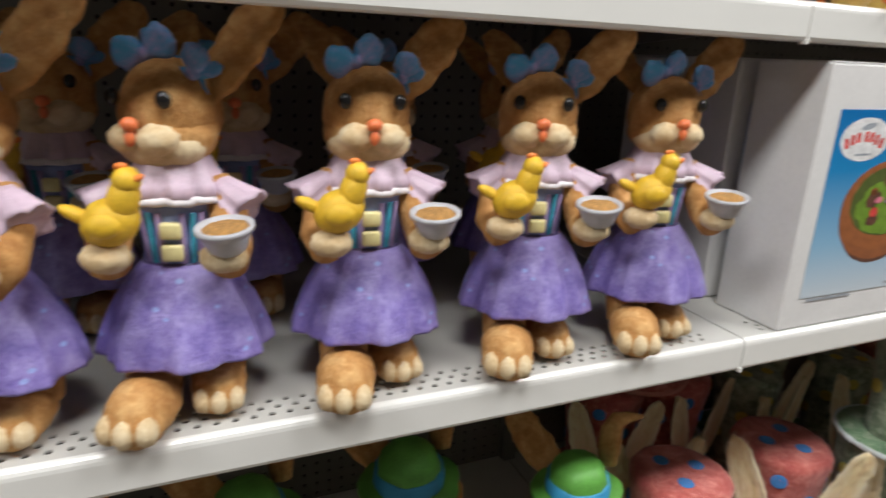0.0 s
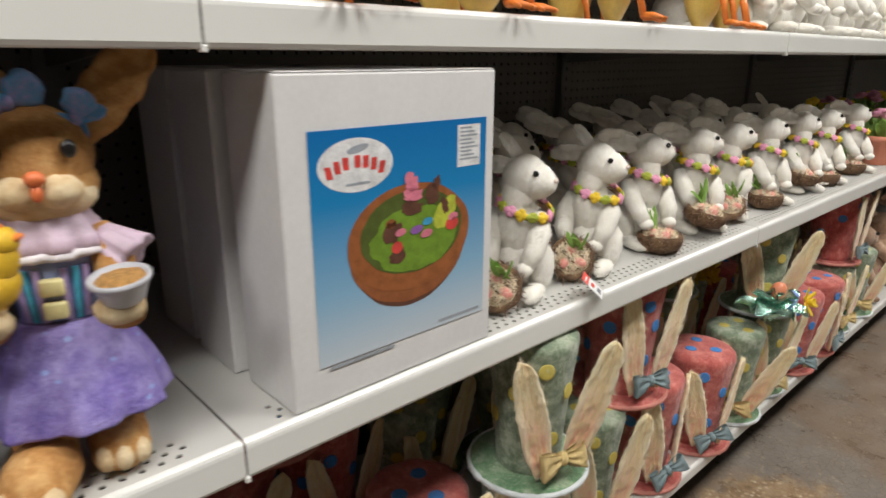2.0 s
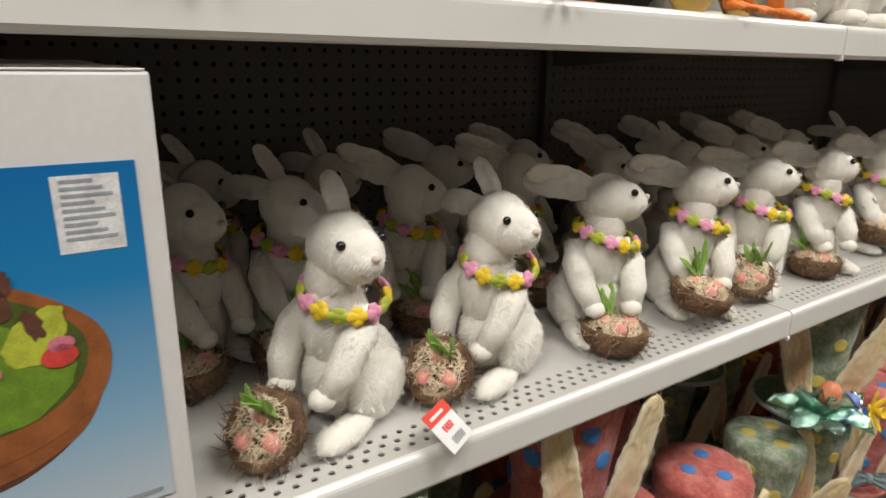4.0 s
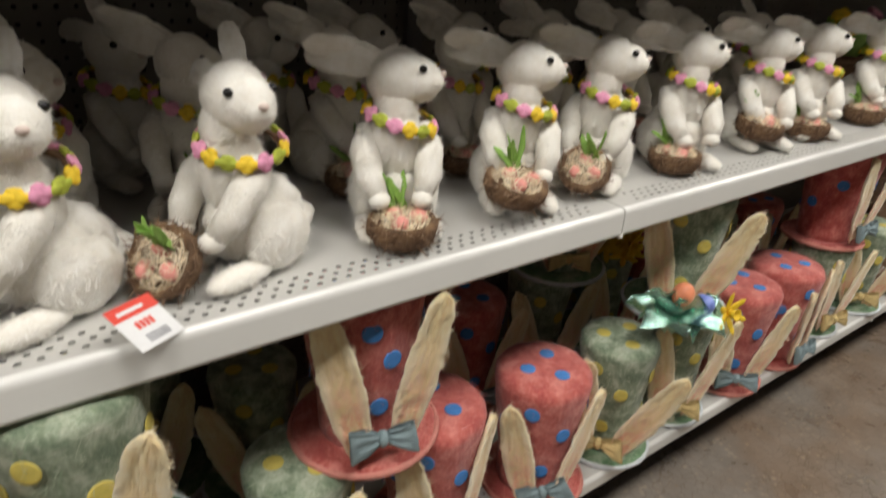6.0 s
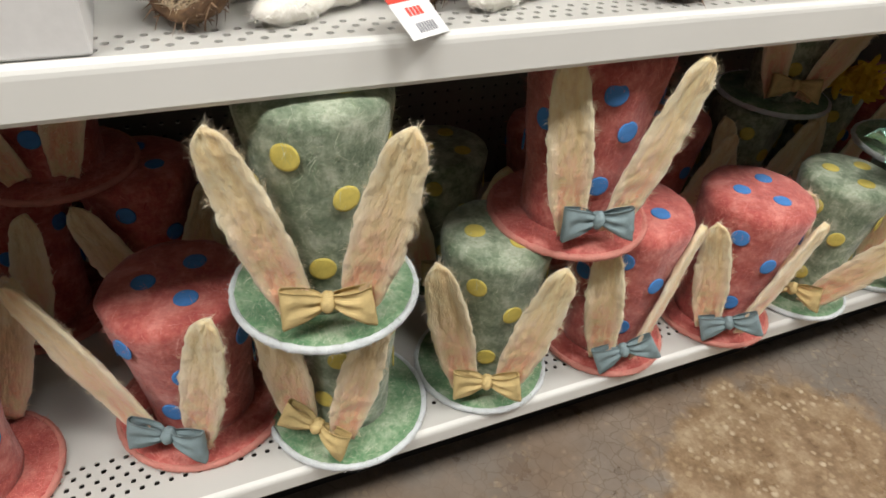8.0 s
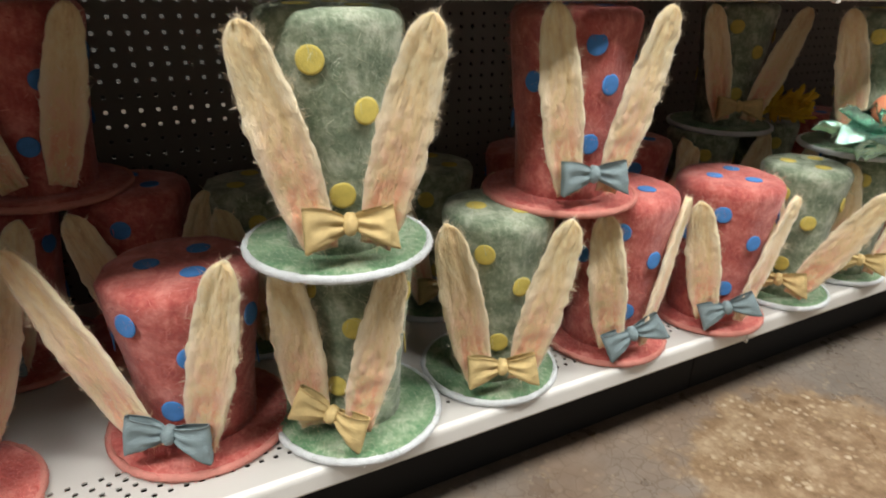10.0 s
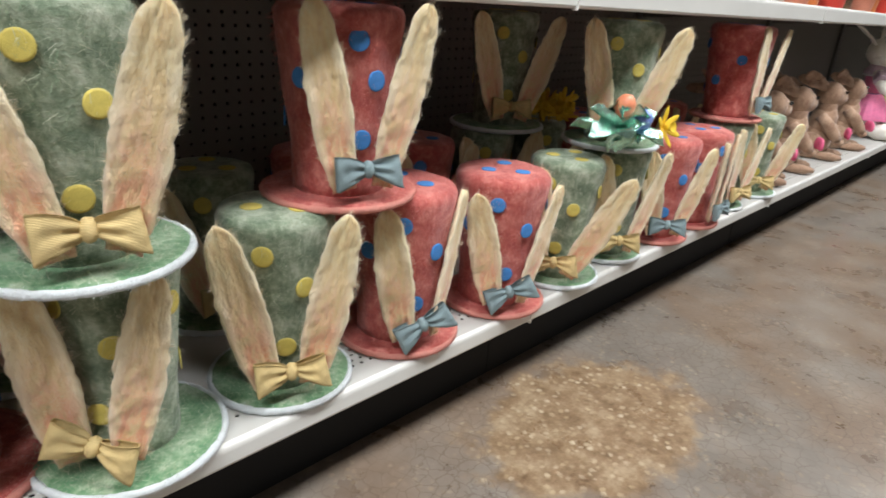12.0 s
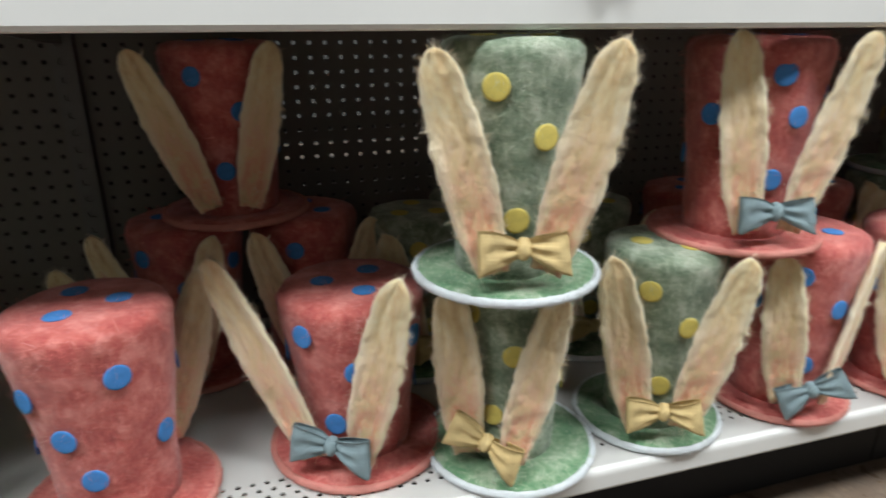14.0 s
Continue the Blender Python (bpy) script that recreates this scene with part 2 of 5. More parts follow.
PURPLE.node_tree.nodes["Principled BSDF"].inputs["Roughness"].default_value = 0.34
flecked(PURPLE, (0.34, 0.45, 0.82))
BLUE_PAINT = plain("painted_blue_bodice", (0.26, 0.33, 0.62), 0.45, 0.2, 50)
LILAC = plain("painted_lilac_collar", (0.6, 0.46, 0.56), 0.45, 0.15, 40)
TEAL = plain("painted_teal_bow", (0.07, 0.42, 0.6), 0.45, 0.35, 60)
HAIR_RIBBON = fibre("painted_hair_ribbon", (0.12, 0.3, 0.56), (0.5, 0.32, 0.58), (0.04, 0.34, 0.55), (14, 14, 14), 0.0, 0.3)
LILAC_BOW = plain("painted_lilac_bow", (0.44, 0.34, 0.62), 0.45, 0.3, 60)
WHITE_RUFFLE = plain("painted_white_ruffle", (0.76, 0.72, 0.74), 0.45, 0.1, 60)
DARK_VIOLET = plain("painted_dark_violet", (0.09, 0.07, 0.18), 0.5, 0.1, 60)
CHICK = plain("painted_yellow_chick", (0.8, 0.5, 0.03), 0.45, 0.15, 60, bumps=0.5, dist=0.002)
SILVER = plain("painted_silver_bowl", (0.5, 0.5, 0.53), 0.3, 0.15, 60)
GRAIN = plain("golden_grain", (0.68, 0.36, 0.11), 0.8, 0.3, 160, bumps=0.9, dist=0.003)
PALE_YELLOW = plain("painted_cream_button", (0.8, 0.72, 0.35), 0.4, 0.1, 60)
NEST = fibre("brown_twigs", (0.13, 0.07, 0.035), (0.3, 0.18, 0.09), (0.05, 0.026, 0.014), (24, 24, 130), 0.0)
STRAW = strand_mat("straw_strands", [(0.76, 0.6, 0.38), (0.9, 0.8, 0.62), (0.68, 0.5, 0.3)])
TWIG = strand_mat("twig_strands", [(0.16, 0.09, 0.05), (0.3, 0.18, 0.1), (0.09, 0.05, 0.03)])
EGG_CORAL = plain("coral_orange_egg", (0.85, 0.3, 0.16), 0.4, 0.1, 60)
EGG = plain("coral_speckled_egg", (0.82, 0.33, 0.28), 0.6, 0.12, 120)
LEAF = plain("green_leaf", (0.24, 0.42, 0.08), 0.6, 0.25, 50)
FLOWER = {"yellow": plain("yellow_paper_flower", (0.85, 0.58, 0.03), 0.7, 0.15, 90), "pink": plain("pink_paper_flower", (0.78, 0.32, 0.48), 0.7, 0.15, 90), "lime": plain("lime_paper_flower", (0.42, 0.47, 0.05), 0.7, 0.15, 90)}
CARD = plain("white_cardboard", (0.72, 0.71, 0.7), 0.6, 0.05, 14)
TERRA = plain("terracotta", (0.72, 0.27, 0.17), 0.65, 0.1, 18)
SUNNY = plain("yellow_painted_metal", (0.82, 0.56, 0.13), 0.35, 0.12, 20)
ORANGE = plain("orange_paint", (0.82, 0.23, 0.04), 0.45, 0.12, 40)
PAPER = plain("white_tag_paper", (0.8, 0.8, 0.8), 0.5, 0.03, 30)
RED_INK = plain("red_ink", (0.75, 0.06, 0.035), 0.5, 0.05, 30)
GREY_INK = plain("grey_ink", (0.25, 0.25, 0.27), 0.5, 0.05, 30)
FOIL = plain("green_foil", (0.5, 0.82, 0.68), 0.16, 0.25, 60, metal=0.9, bumps=0.4, dist=0.004)
HAT_GREEN = plain("bright_green_paint", (0.11, 0.34, 0.05), 0.5, 0.2, 40)
BAND = plain("sky_blue_band", (0.04, 0.28, 0.5), 0.5, 0.15, 40)
PINK_DRESS = plain("pink_dress_cloth", (0.78, 0.2, 0.37), 0.7, 0.2, 25)
HOT_PINK = plain("hot_pink_paint", (0.85, 0.14, 0.3), 0.6, 0.15, 40)
VIOLET_EGG = plain("violet_blue_paint", (0.18, 0.24, 0.6), 0.35, 0.15, 40)


# ---- mesh helpers ----
def mesh_of(name, verts, faces, smooth=True):
    me = bpy.data.meshes.new(name)
    me.from_pydata([tuple(v) for v in verts], [], faces)
    me.update()
    if smooth:
        me.polygons.foreach_set("use_smooth", [True] * len(me.polygons))
    return me


def part(name, me, mat, parent=None, m=None, label=""):
    """Links a mesh as one object under a thing or a part."""
    if mat is not None and not me.materials:
        me.materials.append(mat)
    ob = new(name, me)
    if parent is not None:
        ob.parent = parent
    ob.matrix_basis = m if m is not None else Matrix()
    if label:
        ob["label"] = label
    return ob


def thing(name, m, label, category, group=""):
    return_ob = new(name)
    return_ob.empty_display_size = 0.03
    return_ob.matrix_basis = m
    return tagged(return_ob, label, category, group)


def join(*pieces):
    verts, faces = [], []
    for v, f in pieces:
        o = len(verts)
        verts += [tuple(p) for p in v]
        faces += [tuple(i + o for i in q) for q in f]
    return verts, faces


def moved(piece, m):
    return [tuple(m @ Vector(p)) for p in piece[0]], piece[1]


def lathe(profile, n=24, lumps=0.0, seed=0, squash=1.0):
    verts, faces = [], []
    for r, z in profile:
        for i in range(n):
            a = 2 * math.pi * i / n
            k = 1 + lumps * noise.noise((3 * math.cos(a) + seed, 3 * math.sin(a), z * 40))
            verts.append((r * k * math.cos(a), r * k * math.sin(a) * squash, z))
    for j in range(len(profile) - 1):
        for i in range(n):
            k = (i + 1) % n
            faces.append((j * n + i, j * n + k, (j + 1) * n + k, (j + 1) * n + i))
    faces.append(tuple(reversed(range(n))))
    faces.append(tuple(range((len(profile) - 1) * n, len(profile) * n)))
    return verts, faces


def blob(rx, ry, rz, m=None, lumps=0.0, n=18, k=12, seed=0.0, freq=2.2):
    """A rounded lump, uneven by noise."""
    verts, faces = [(0, 0, -rz)], []
    for j in range(1, k):
        b = math.pi * j / k - math.pi / 2
        for i in range(n):
            a = 2 * math.pi * i / n
            p = Vector((math.cos(a) * math.cos(b), math.sin(a) * math.cos(b), math.sin(b)))
            s = 1 + lumps * noise.noise(p * freq + Vector((seed, seed, 0)))
            verts.append((p.x * rx * s, p.y * ry * s, p.z * rz * s))
    verts.append((0, 0, rz))
    top = len(verts) - 1
    for i in range(n):
        q = (i + 1) % n
        faces.append((0, 1 + q, 1 + i))
        for j in range(k - 2):
            faces.append((1 + j * n + i, 1 + j * n + q, 1 + (j + 1) * n + q, 1 + (j + 1) * n + i))
        faces.append((top, 1 + (k - 2) * n + i, 1 + (k - 2) * n + q))
    out = (verts, faces)
    return moved(out, m) if m is not None else out


def box(x0, x1, y0, y1, z0, z1, b=0.0):
    """A box with its edges cut by b."""
    if b <= 0:
        v = [(x, y, z) for z in (z0, z1) for y in (y0, y1) for x in (x0, x1)]
        return v, [(0, 2, 3, 1), (4, 5, 7, 6), (0, 1, 5, 4), (2, 6, 7, 3), (0, 4, 6, 2), (1, 3, 7, 5)]
    bm = bmesh.new()
    bmesh.ops.create_cube(bm, size=1.0)
    for q in bm.verts:
        q.co = Vector(((x0 + x1) / 2 + q.co.x * (x1 - x0), (y0 + y1) / 2 + q.co.y * (y1 - y0), (z0 + z1) / 2 + q.co.z * (z1 - z0)))
    bmesh.ops.bevel(bm, geom=bm.edges[:], offset=b, segments=2, affect="EDGES", profile=0.5)
    bm.verts.index_update()
    out = [tuple(q.co) for q in bm.verts], [tuple(q.index for q in f.verts) for f in bm.faces]
    bm.free()
    return out


def tube(points, radii, n=8, flat=1.0):
    verts, faces = [], []
    pts = [Vector(p) for p in points]
    for j, p in enumerate(pts):
        d = (pts[min(j + 1, len(pts) - 1)] - pts[max(j - 1, 0)]).normalized()
        side = d.cross(Vector((0.13, 0.9, 0.31))).normalized()
        up = side.cross(d)
        for i in range(n):
            a = 2 * math.pi * i / n
            verts.append(p + radii[j] * (math.cos(a) * side + math.sin(a) * up * flat))
    for j in range(len(pts) - 1):
        for i in range(n):
            k = (i + 1) % n
            faces.append((j * n + i, j * n + k, (j + 1) * n + k, (j + 1) * n + i))
    faces += [tuple(reversed(range(n))), tuple(range((len(pts) - 1) * n, len(pts) * n))]
    return verts, faces


def strands(piece, count, length, width, seed, along=None, lift=0.5, curl=0.5, keep=None, clump=0.0):
    """Loose fibres growing out of a surface: thin bent ribbons, flat to the surface or raised by lift."""
    rng = random.Random(seed)
    vs, fs = [Vector(p) for p in piece[0]], piece[1]
    tris = []
    for f in fs:
        for i in range(1, len(f) - 1):
            a, b, c = vs[f[0]], vs[f[i]], vs[f[i + 1]]
            cr = (b - a).cross(c - a)
            if cr.length > 1e-12 and (keep is None or keep((a + b + c) / 3)):
                tris.append((cr.length, a, b, c, cr.normalized()))
    weights = [t[0] for t in tris]
    verts, faces = [], []
    for _, a, b, c, nrm in rng.choices(tris, weights, k=count):
        u, w = rng.random(), rng.random()
        if u + w > 1:
            u, w = 1 - u, 1 - w
        p = a + (b - a) * u + (c - a) * w
        rnd = Vector((rng.gauss(0, 1), rng.gauss(0, 1), rng.gauss(0, 1)))
        if clump:
            rnd = rnd * 0.35 + noise.noise_vector(p * clump) * 2.2
        t = rnd if along is None else Vector(along) * 1.6 + rnd * 0.6
        t = t - nrm * t.dot(nrm)
        if t.length < 1e-6:
            continue
        d = (t.normalized() + nrm * lift * rng.uniform(0.2, 1.3)).normalized()
        bend = (rnd - d * rnd.dot(d)).normalized() * curl
        side = d.cross(nrm + rnd * 0.3).normalized() * width * rng.uniform(0.6, 1.3)
        ln = length * rng.uniform(0.5, 1.4)
        q0, q1, q2 = p - nrm * 0.001, p + d * ln * 0.5 + bend * ln * 0.12, p + d * ln + bend * ln * 0.45
        o = len(verts)
        verts += [q0 - side, q0 + side, q1 - side * 0.8, q1 + side * 0.8, q2]
        faces += [(o, o + 1, o + 3, o + 2), (o + 2, o + 3, o + 4)]
    return verts, faces


CACHE = {}


def shared(key, build, mat=None, smooth=True):
    if key not in CACHE:
        me = mesh_of(key, *build(), smooth=smooth)
        if mat is not None:
            me.materials.append(mat)
        CACHE[key] = me
    return CACHE[key]


# ---- the shop: floor, ceiling, walls ----
def structure(name, piece, mat, label, smooth=False):
    ob = part(name, mesh_of(name, *piece, smooth=smooth), mat)
    return tagged(ob, label, name.split("_")[0], kind="structure")


X0, X1, Y0, Y1 = -6.0, 14.0, -2.7, 4.0
structure("floor", box(X0, X1, Y0, Y1, -0.1, 0.0), FLOOR, "worn polished concrete floor, brown and grey with pale aggregate")
structure("ceiling", box(X0, X1, Y0, Y1, CEIL, CEIL + 0.1), PLASTER, "plain unseen ceiling with lights, kept dark to limit bounced light")
# added wall close across the aisle, so less light bounces back
structure("wall_south", box(X0, X1, Y0 - 0.15, Y0, 0, CEIL), PLASTER, "plain unseen closing wall, kept dark to limit bounced light")
structure("wall_north", box(X0, X1, Y1, Y1 + 0.15, 0, CEIL), PLASTER, "plain unseen closing wall, kept dark to limit bounced light")
structure("wall_west", box(X0 - 0.15, X0, Y0, Y1, 0, CEIL), PLASTER, "plain unseen closing wall, kept dark to limit bounced light")
structure("wall_east", box(X1, X1 + 0.15, Y0, Y1, 0, CEIL), PLASTER, "plain unseen closing wall, kept dark to limit bounced light")

# ---- the run of shelving ----
BAY, DECK, MID, UP, TOP = 1.40, 0.222, 0.862, 1.334, 1.86
BACK_Y = 0.66
BAYS = range(-2, 6)


def perforated(u0, u1, v0, v1, pu, pv, hole, place, depth, stagger=False):
    """A sheet with real square-cornered holes on a grid; place(u, v, w) lays it out, w being the depth."""
    nu, nv = max(1, round((u1 - u0) / pu)), max(1, round((v1 - v0) / pv))
    pu, pv = (u1 - u0) / nu, (v1 - v0) / nv
    verts = [place(u0 + i * pu, v0 + j * pv, 0) for j in range(nv + 1) for i in range(nu + 1)]
    faces = []

    def corner(i, j):
        return j * (nu + 1) + i
    for j in range(nv):
        for i in range(nu):
            a, b, c, d = u0 + i * pu, u0 + (i + 1) * pu, v0 + j * pv, v0 + (j + 1) * pv
            mu, mv = (a + b) / 2 + (pu * 0.22 * (1 if j % 2 else -1) if stagger else 0), (c + d) / 2
            k0 = [corner(i, j), corner(i + 1, j), corner(i + 1, j + 1), corner(i, j + 1)]
            o = len(verts) - 4
            ring = [(mu + hole * x, mv + hole * y) for x, y in ((-0.55, -1), (0.55, -1), (1, -0.55), (1, 0.55), (0.55, 1), (-0.55, 1), (-1, 0.55), (-1, -0.55))]
            verts += [place(p, q, 0) for p, q in ring] + [place(p, q, depth) for p, q in ring]
            p, q, r, s = k0
            faces += [(p, q, o + 5, o + 4), (q, r, o + 7, o + 6), (r, s, o + 9, o + 8), (s, p, o + 11, o + 10), (q, o + 6, o + 5), (r, o + 8, o + 7), (s, o + 10, o + 9), (p, o + 4, o + 11)]
            faces += [(o + 4 + k, o + 4 + (k + 1) % 8, o + 12 + (k + 1) % 8, o + 12 + k) for k in range(8)]
    return verts, faces


def shelf(x, z, lip, y, depth, holes_y, name, label):
    """One bay's shelf: a pressed tray with a rolled front lip, a perforated strip behind it and a plain deck."""
    top = thing(name, pose(x, y, z), label, "shelf", "shelves of the display")
    g = 0.0016
    prof = [(0.0085, 0.0), (0.005, -0.001), (0.0022, -0.0032), (0.0006, -0.0065), (0.0, -0.0105), (0.0, -lip + 0.006), (0.002, -lip + 0.0015), (0.006, -lip), (0.018, -lip), (0.018, -lip + 0.003), (0.008, -lip + 0.004), (0.004, -0.012), (0.0075, -0.005), (0.0085, -0.003)]
    n = len(prof)
    v = [(g, a, b) for a, b in prof] + [(BAY - g, a, b) for a, b in prof]
    f = [(i, (i + 1) % n, n + (i + 1) % n, n + i) for i in range(n)] + [tuple(reversed(range(n))), tuple(range(n, 2 * n))]
    part("front_lip", shared(name + "_lip", lambda: (v, f), WHITE, False), None, top)
    part("end_tab", shared(name + "_tab", lambda: box(-0.003, 0.003, -0.0018, 0.01, -lip - 0.003, -lip + 0.004, 0.001), WHITE, False), None, top)
    h0, h1 = holes_y
    deck = join(box(g, BAY - g, 0.0086, h0, -0.0025, 0.0), box(g, BAY - g, h1, depth, -0.0025, 0.0), box(g, 0.05, h0, h1, -0.0025, 0), box(BAY - 0.05, BAY - g, h0, h1, -0.0025, 0))
    part("deck", shared(name + "_deck", lambda: deck, DIMMED_WHITE, False), None, top)
    part("perforated_strip", shared(name + "_perf", lambda: perforated(0.05, BAY - 0.05, h0, h1, 0.0195, 0.014, 0.0036, lambda a, b, w: (a, b, -w), 0.0025, True), DIMMED_WHITE, False), None, top)
    return top


for bay in BAYS:
    bx = bay * BAY
    shelf(bx, DECK, 0.038, 0.012, BACK_Y - 0.012, (0.045, 0.12), "base_shelf", "white painted steel base shelf with perforated front edge")
    shelf(bx, MID, 0.05, 0.0, BACK_Y, (0.016, 0.058), "middle_shelf", "white painted steel shelf with perforated front edge")
    shelf(bx, UP, 0.05, 0.0, BACK_Y, (0.012, 0.062), "upper_shelf", "white painted steel shelf with rounded glossy lip")
    shelf(bx, TOP, 0.05, 0.0, BACK_Y, (0.012, 0.062), "upper_shelf", "white painted steel shelf with rounded glossy lip")
    kick = part("kick_plate", shared("kick", lambda: box(0.001, BAY - 0.001, 0.118, 0.13, 0, 0.19, 0.002), BLACK, False), None, None, pose(bx, 0, 0))
    tagged(kick, "black steel kick plate under the base shelf", "kick plate", "kick plates")
    # upright post with bracket arms
    up = thing("shelf_upright", pose(bx, BACK_Y - 0.012, 0), "dark slotted steel upright post at the back", "upright", "uprights of the shelving")
    slots = perforated(-0.018, 0.018, 0.05, 2.25, 0.036, 0.03, 0.006, lambda a, b, w: (a, w - 0.012, b), 0.004)
    part("post", shared("post", lambda: join(slots, box(-0.018, 0.018, -0.004, 0.02, 0.03, 2.26)), UPRIGHT, False), None, up)
    for z in (MID, UP, TOP):
        arm = [(-0.003, 0, -0.004), (-0.003, 0, -0.075), (-0.003, -0.1, -0.07), (-0.003, -BACK_Y + 0.06, -0.03), (-0.003, -BACK_Y + 0.06, -0.006)]
        arm = arm + [(0.003, b, c) for _, b, c in arm]
        af = [(0, 1, 2, 3, 4), (9, 8, 7, 6, 5)] + [(i, 5 + i, 5 + (i + 1) % 5, (i + 1) % 5) for i in range(5)]
        part("bracket", shared("bracket", lambda: (arm, af), UPRIGHT, False), None, up, pose(0, -0.012, z))
    # back panels between the shelves
    for z0, z1, nm in ((DECK, MID - 0.01, "low"), (MID, UP - 0.01, "mid"), (UP, TOP - 0.01, "high")):
        far = bay < -1 or bay > 2
        pan = part("pegboard_panel", shared("plain_" + nm, lambda: box(0.02, BAY - 0.02, 0.0, 0.004, 0.0, z1 - z0), BACK, False) if far else shared("peg_" + nm, lambda: perforated(0.02, BAY - 0.02, 0.0, z1 - z0, 0.0296, 0.0276, 0.0037, lambda a, b, w: (a, w, b), 0.004), BACK, False), None, None, pose(bx, BACK_Y, z0))
        tagged(pan, "grey-beige perforated back panel behind the goods", "back panel", "pegboard panels")

# added black sheets darken the pegboard holes, with gaps open to the next aisle
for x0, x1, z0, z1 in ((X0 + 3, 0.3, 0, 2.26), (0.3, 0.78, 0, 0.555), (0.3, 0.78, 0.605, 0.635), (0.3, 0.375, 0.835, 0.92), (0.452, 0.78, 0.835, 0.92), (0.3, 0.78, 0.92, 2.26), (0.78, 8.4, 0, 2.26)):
    tagged(part("hole_blocker", mesh_of("hole_blocker", *box(x0, x1, BACK_Y + 0.03, BACK_Y + 0.04, z0, z1), smooth=False), BLACK), "added black sheet that keeps the pegboard holes dark", "back panel", "rear panels")

for row_y, watts in LAMP_ROWS:
    for row_x in LAMP_X:
        fx = thing("ceiling_light", pose(row_x, row_y, CEIL), "long white fluorescent ceiling light fitting", "ceiling light", "ceiling lights")
        part("housing", shared("housing", lambda: join(box(-0.66, 0.66, -0.33, 0.33, -0.05, 0, 0.004), box(-0.66, 0.66, -0.33, -0.31, -0.085, -0.05), box(-0.66, 0.66, 0.31, 0.33, -0.085, -0.05)), WHITE, False), None, fx)


# ---- bunny top hats ----
def leaf_shape(length, width, thick, seed, bend=0.0, n=14, k=30):
    """A long furry ear: a padded leaf with a ragged edge, hollowed a little in front."""
    front, back = [], []
    for j in range(k + 1):
        s = j / k
        w = width / 2 * (0.16 + 0.14 * (1 - s) + 0.78 * math.sin(math.pi * (0.1 + 0.76 * s)) ** 0.8) * (1.0 if s < 0.9 else math.sqrt(max(0.0, 1 - ((s - 0.9) / 0.105) ** 2)))
        for i in range(n + 1):
            u = 2 * i / n - 1
            rag = 1 + (0.12 * noise.noise((u * 2 + seed, s * 6, seed)) + 0.09 * noise.noise((u * 2 + seed, s * 19, seed))) * abs(u) ** 2
            x, z = u * w * rag, s * length
            pad = thick * (1 - u * u) ** 0.5 * (1 if s > 0.03 else 0.6)
            y = bend * s * s + 0.004 * noise.noise((u * 1.6, s * 5, seed + 3)) + 0.002 * noise.noise((u * 4, s * 16, seed + 9)) + thick * 0.12 * noise.noise((u * 5, s * 18, seed + 5))
            front.append((x, y - pad * 0.35 + 0.3 * thick * (1 - u * u), z))
            back.append((x, y + pad * 0.65 + 0.001, z))
    m, verts, faces = n + 1, front + back, []
    o = len(front)
    for j in range(k):
        for i in range(n):
            a = j * m + i
            faces += [(a, a + 1, a + m + 1, a + m), (o + a, o + a + m, o + a + m + 1, o + a + 1)]
        a = j * m
        faces += [(a, a + m, o + a + m, o + a), (a + n, o + a + n, o + a + m + n, a + m + n)]
    faces += [tuple(range(n, -1, -1)) + tuple(o + i for i in range(n + 1)), tuple(k * m + i for i in range(n + 1)) + tuple(o + k * m + i for i in range(n, -1, -1))]
    return verts, faces


def bow_lobe(side, seed):
    """One loop of flat ribbon: out from the knot, folded over at its end and back, pleated at the knot."""
    path = [(j / 10, -1.0) for j in range(11)] + [(1.025, -0.75), (1.04, -0.25), (1.04, 0.25), (1.025, 0.75)] + [(j / 10, 1.0) for j in range(10, -1, -1)]
    wide, verts, faces = 12, [], []
    for layer in (0, 1):
        for s, sgn in path:
            c = min(s, 1.0)
            hh = 0.0072 + 0.0165 * c ** 0.72
            dd = 0.0028 + 0.0066 * math.sin(math.pi * 0.8 * c) ** 0.8 - 0.0011 * layer
            for i in range(wide + 1):
                v = 2 * i / wide - 1
                pleat = 0.0042 * math.cos(2.4 * math.pi * v + seed) * (1 - c) ** 1.3 * min(1.0, 5 * c) + 0.0045 * noise.noise((v * 1.7, c * 2.2, seed * 3.1)) * c
                skew = 0.0035 * v * math.sin(2.1 * seed) * c
                verts.append((side * (0.004 + 0.043 * s + skew - 0.0011 * layer * (s > 1)), sgn * dd * (1 - 0.25 * v * v * c) + pleat - 0.004 * c, v * hh * (1 - 0.03 * sgn) - 0.0035 * c + 0.002 * math.sin(seed + 3 * c)))
    m, n = wide + 1, len(path)
    o = m * n
    for j in range(n - 1):
        for i in range(wide):
            a = j * m + i
            faces += [(a, a + 1, a + m + 1, a + m), (o + a, o + a + m, o + a + m + 1, o + a + 1)]
        for i in (0, wide):
            a = j * m + i
            faces.append((a, a + m, o + a + m, o + a))
    return verts, faces


HAT_H = 0.285
CROWNS = {
    "green": [(0.062, 0.004), (0.062, 0.03), (0.065, 0.09), (0.071, 0.16), (0.078, 0.22), (0.083, 0.262), (0.083, 0.272), (0.078, 0.281), (0.066, 0.285), (0.03, 0.286)],
    "red": [(0.072, 0.004), (0.072, 0.03), (0.076, 0.09), (0.083, 0.16), (0.09, 0.22), (0.095, 0.258), (0.095, 0.27), (0.09, 0.28), (0.077, 0.285), (0.03, 0.286)],
}
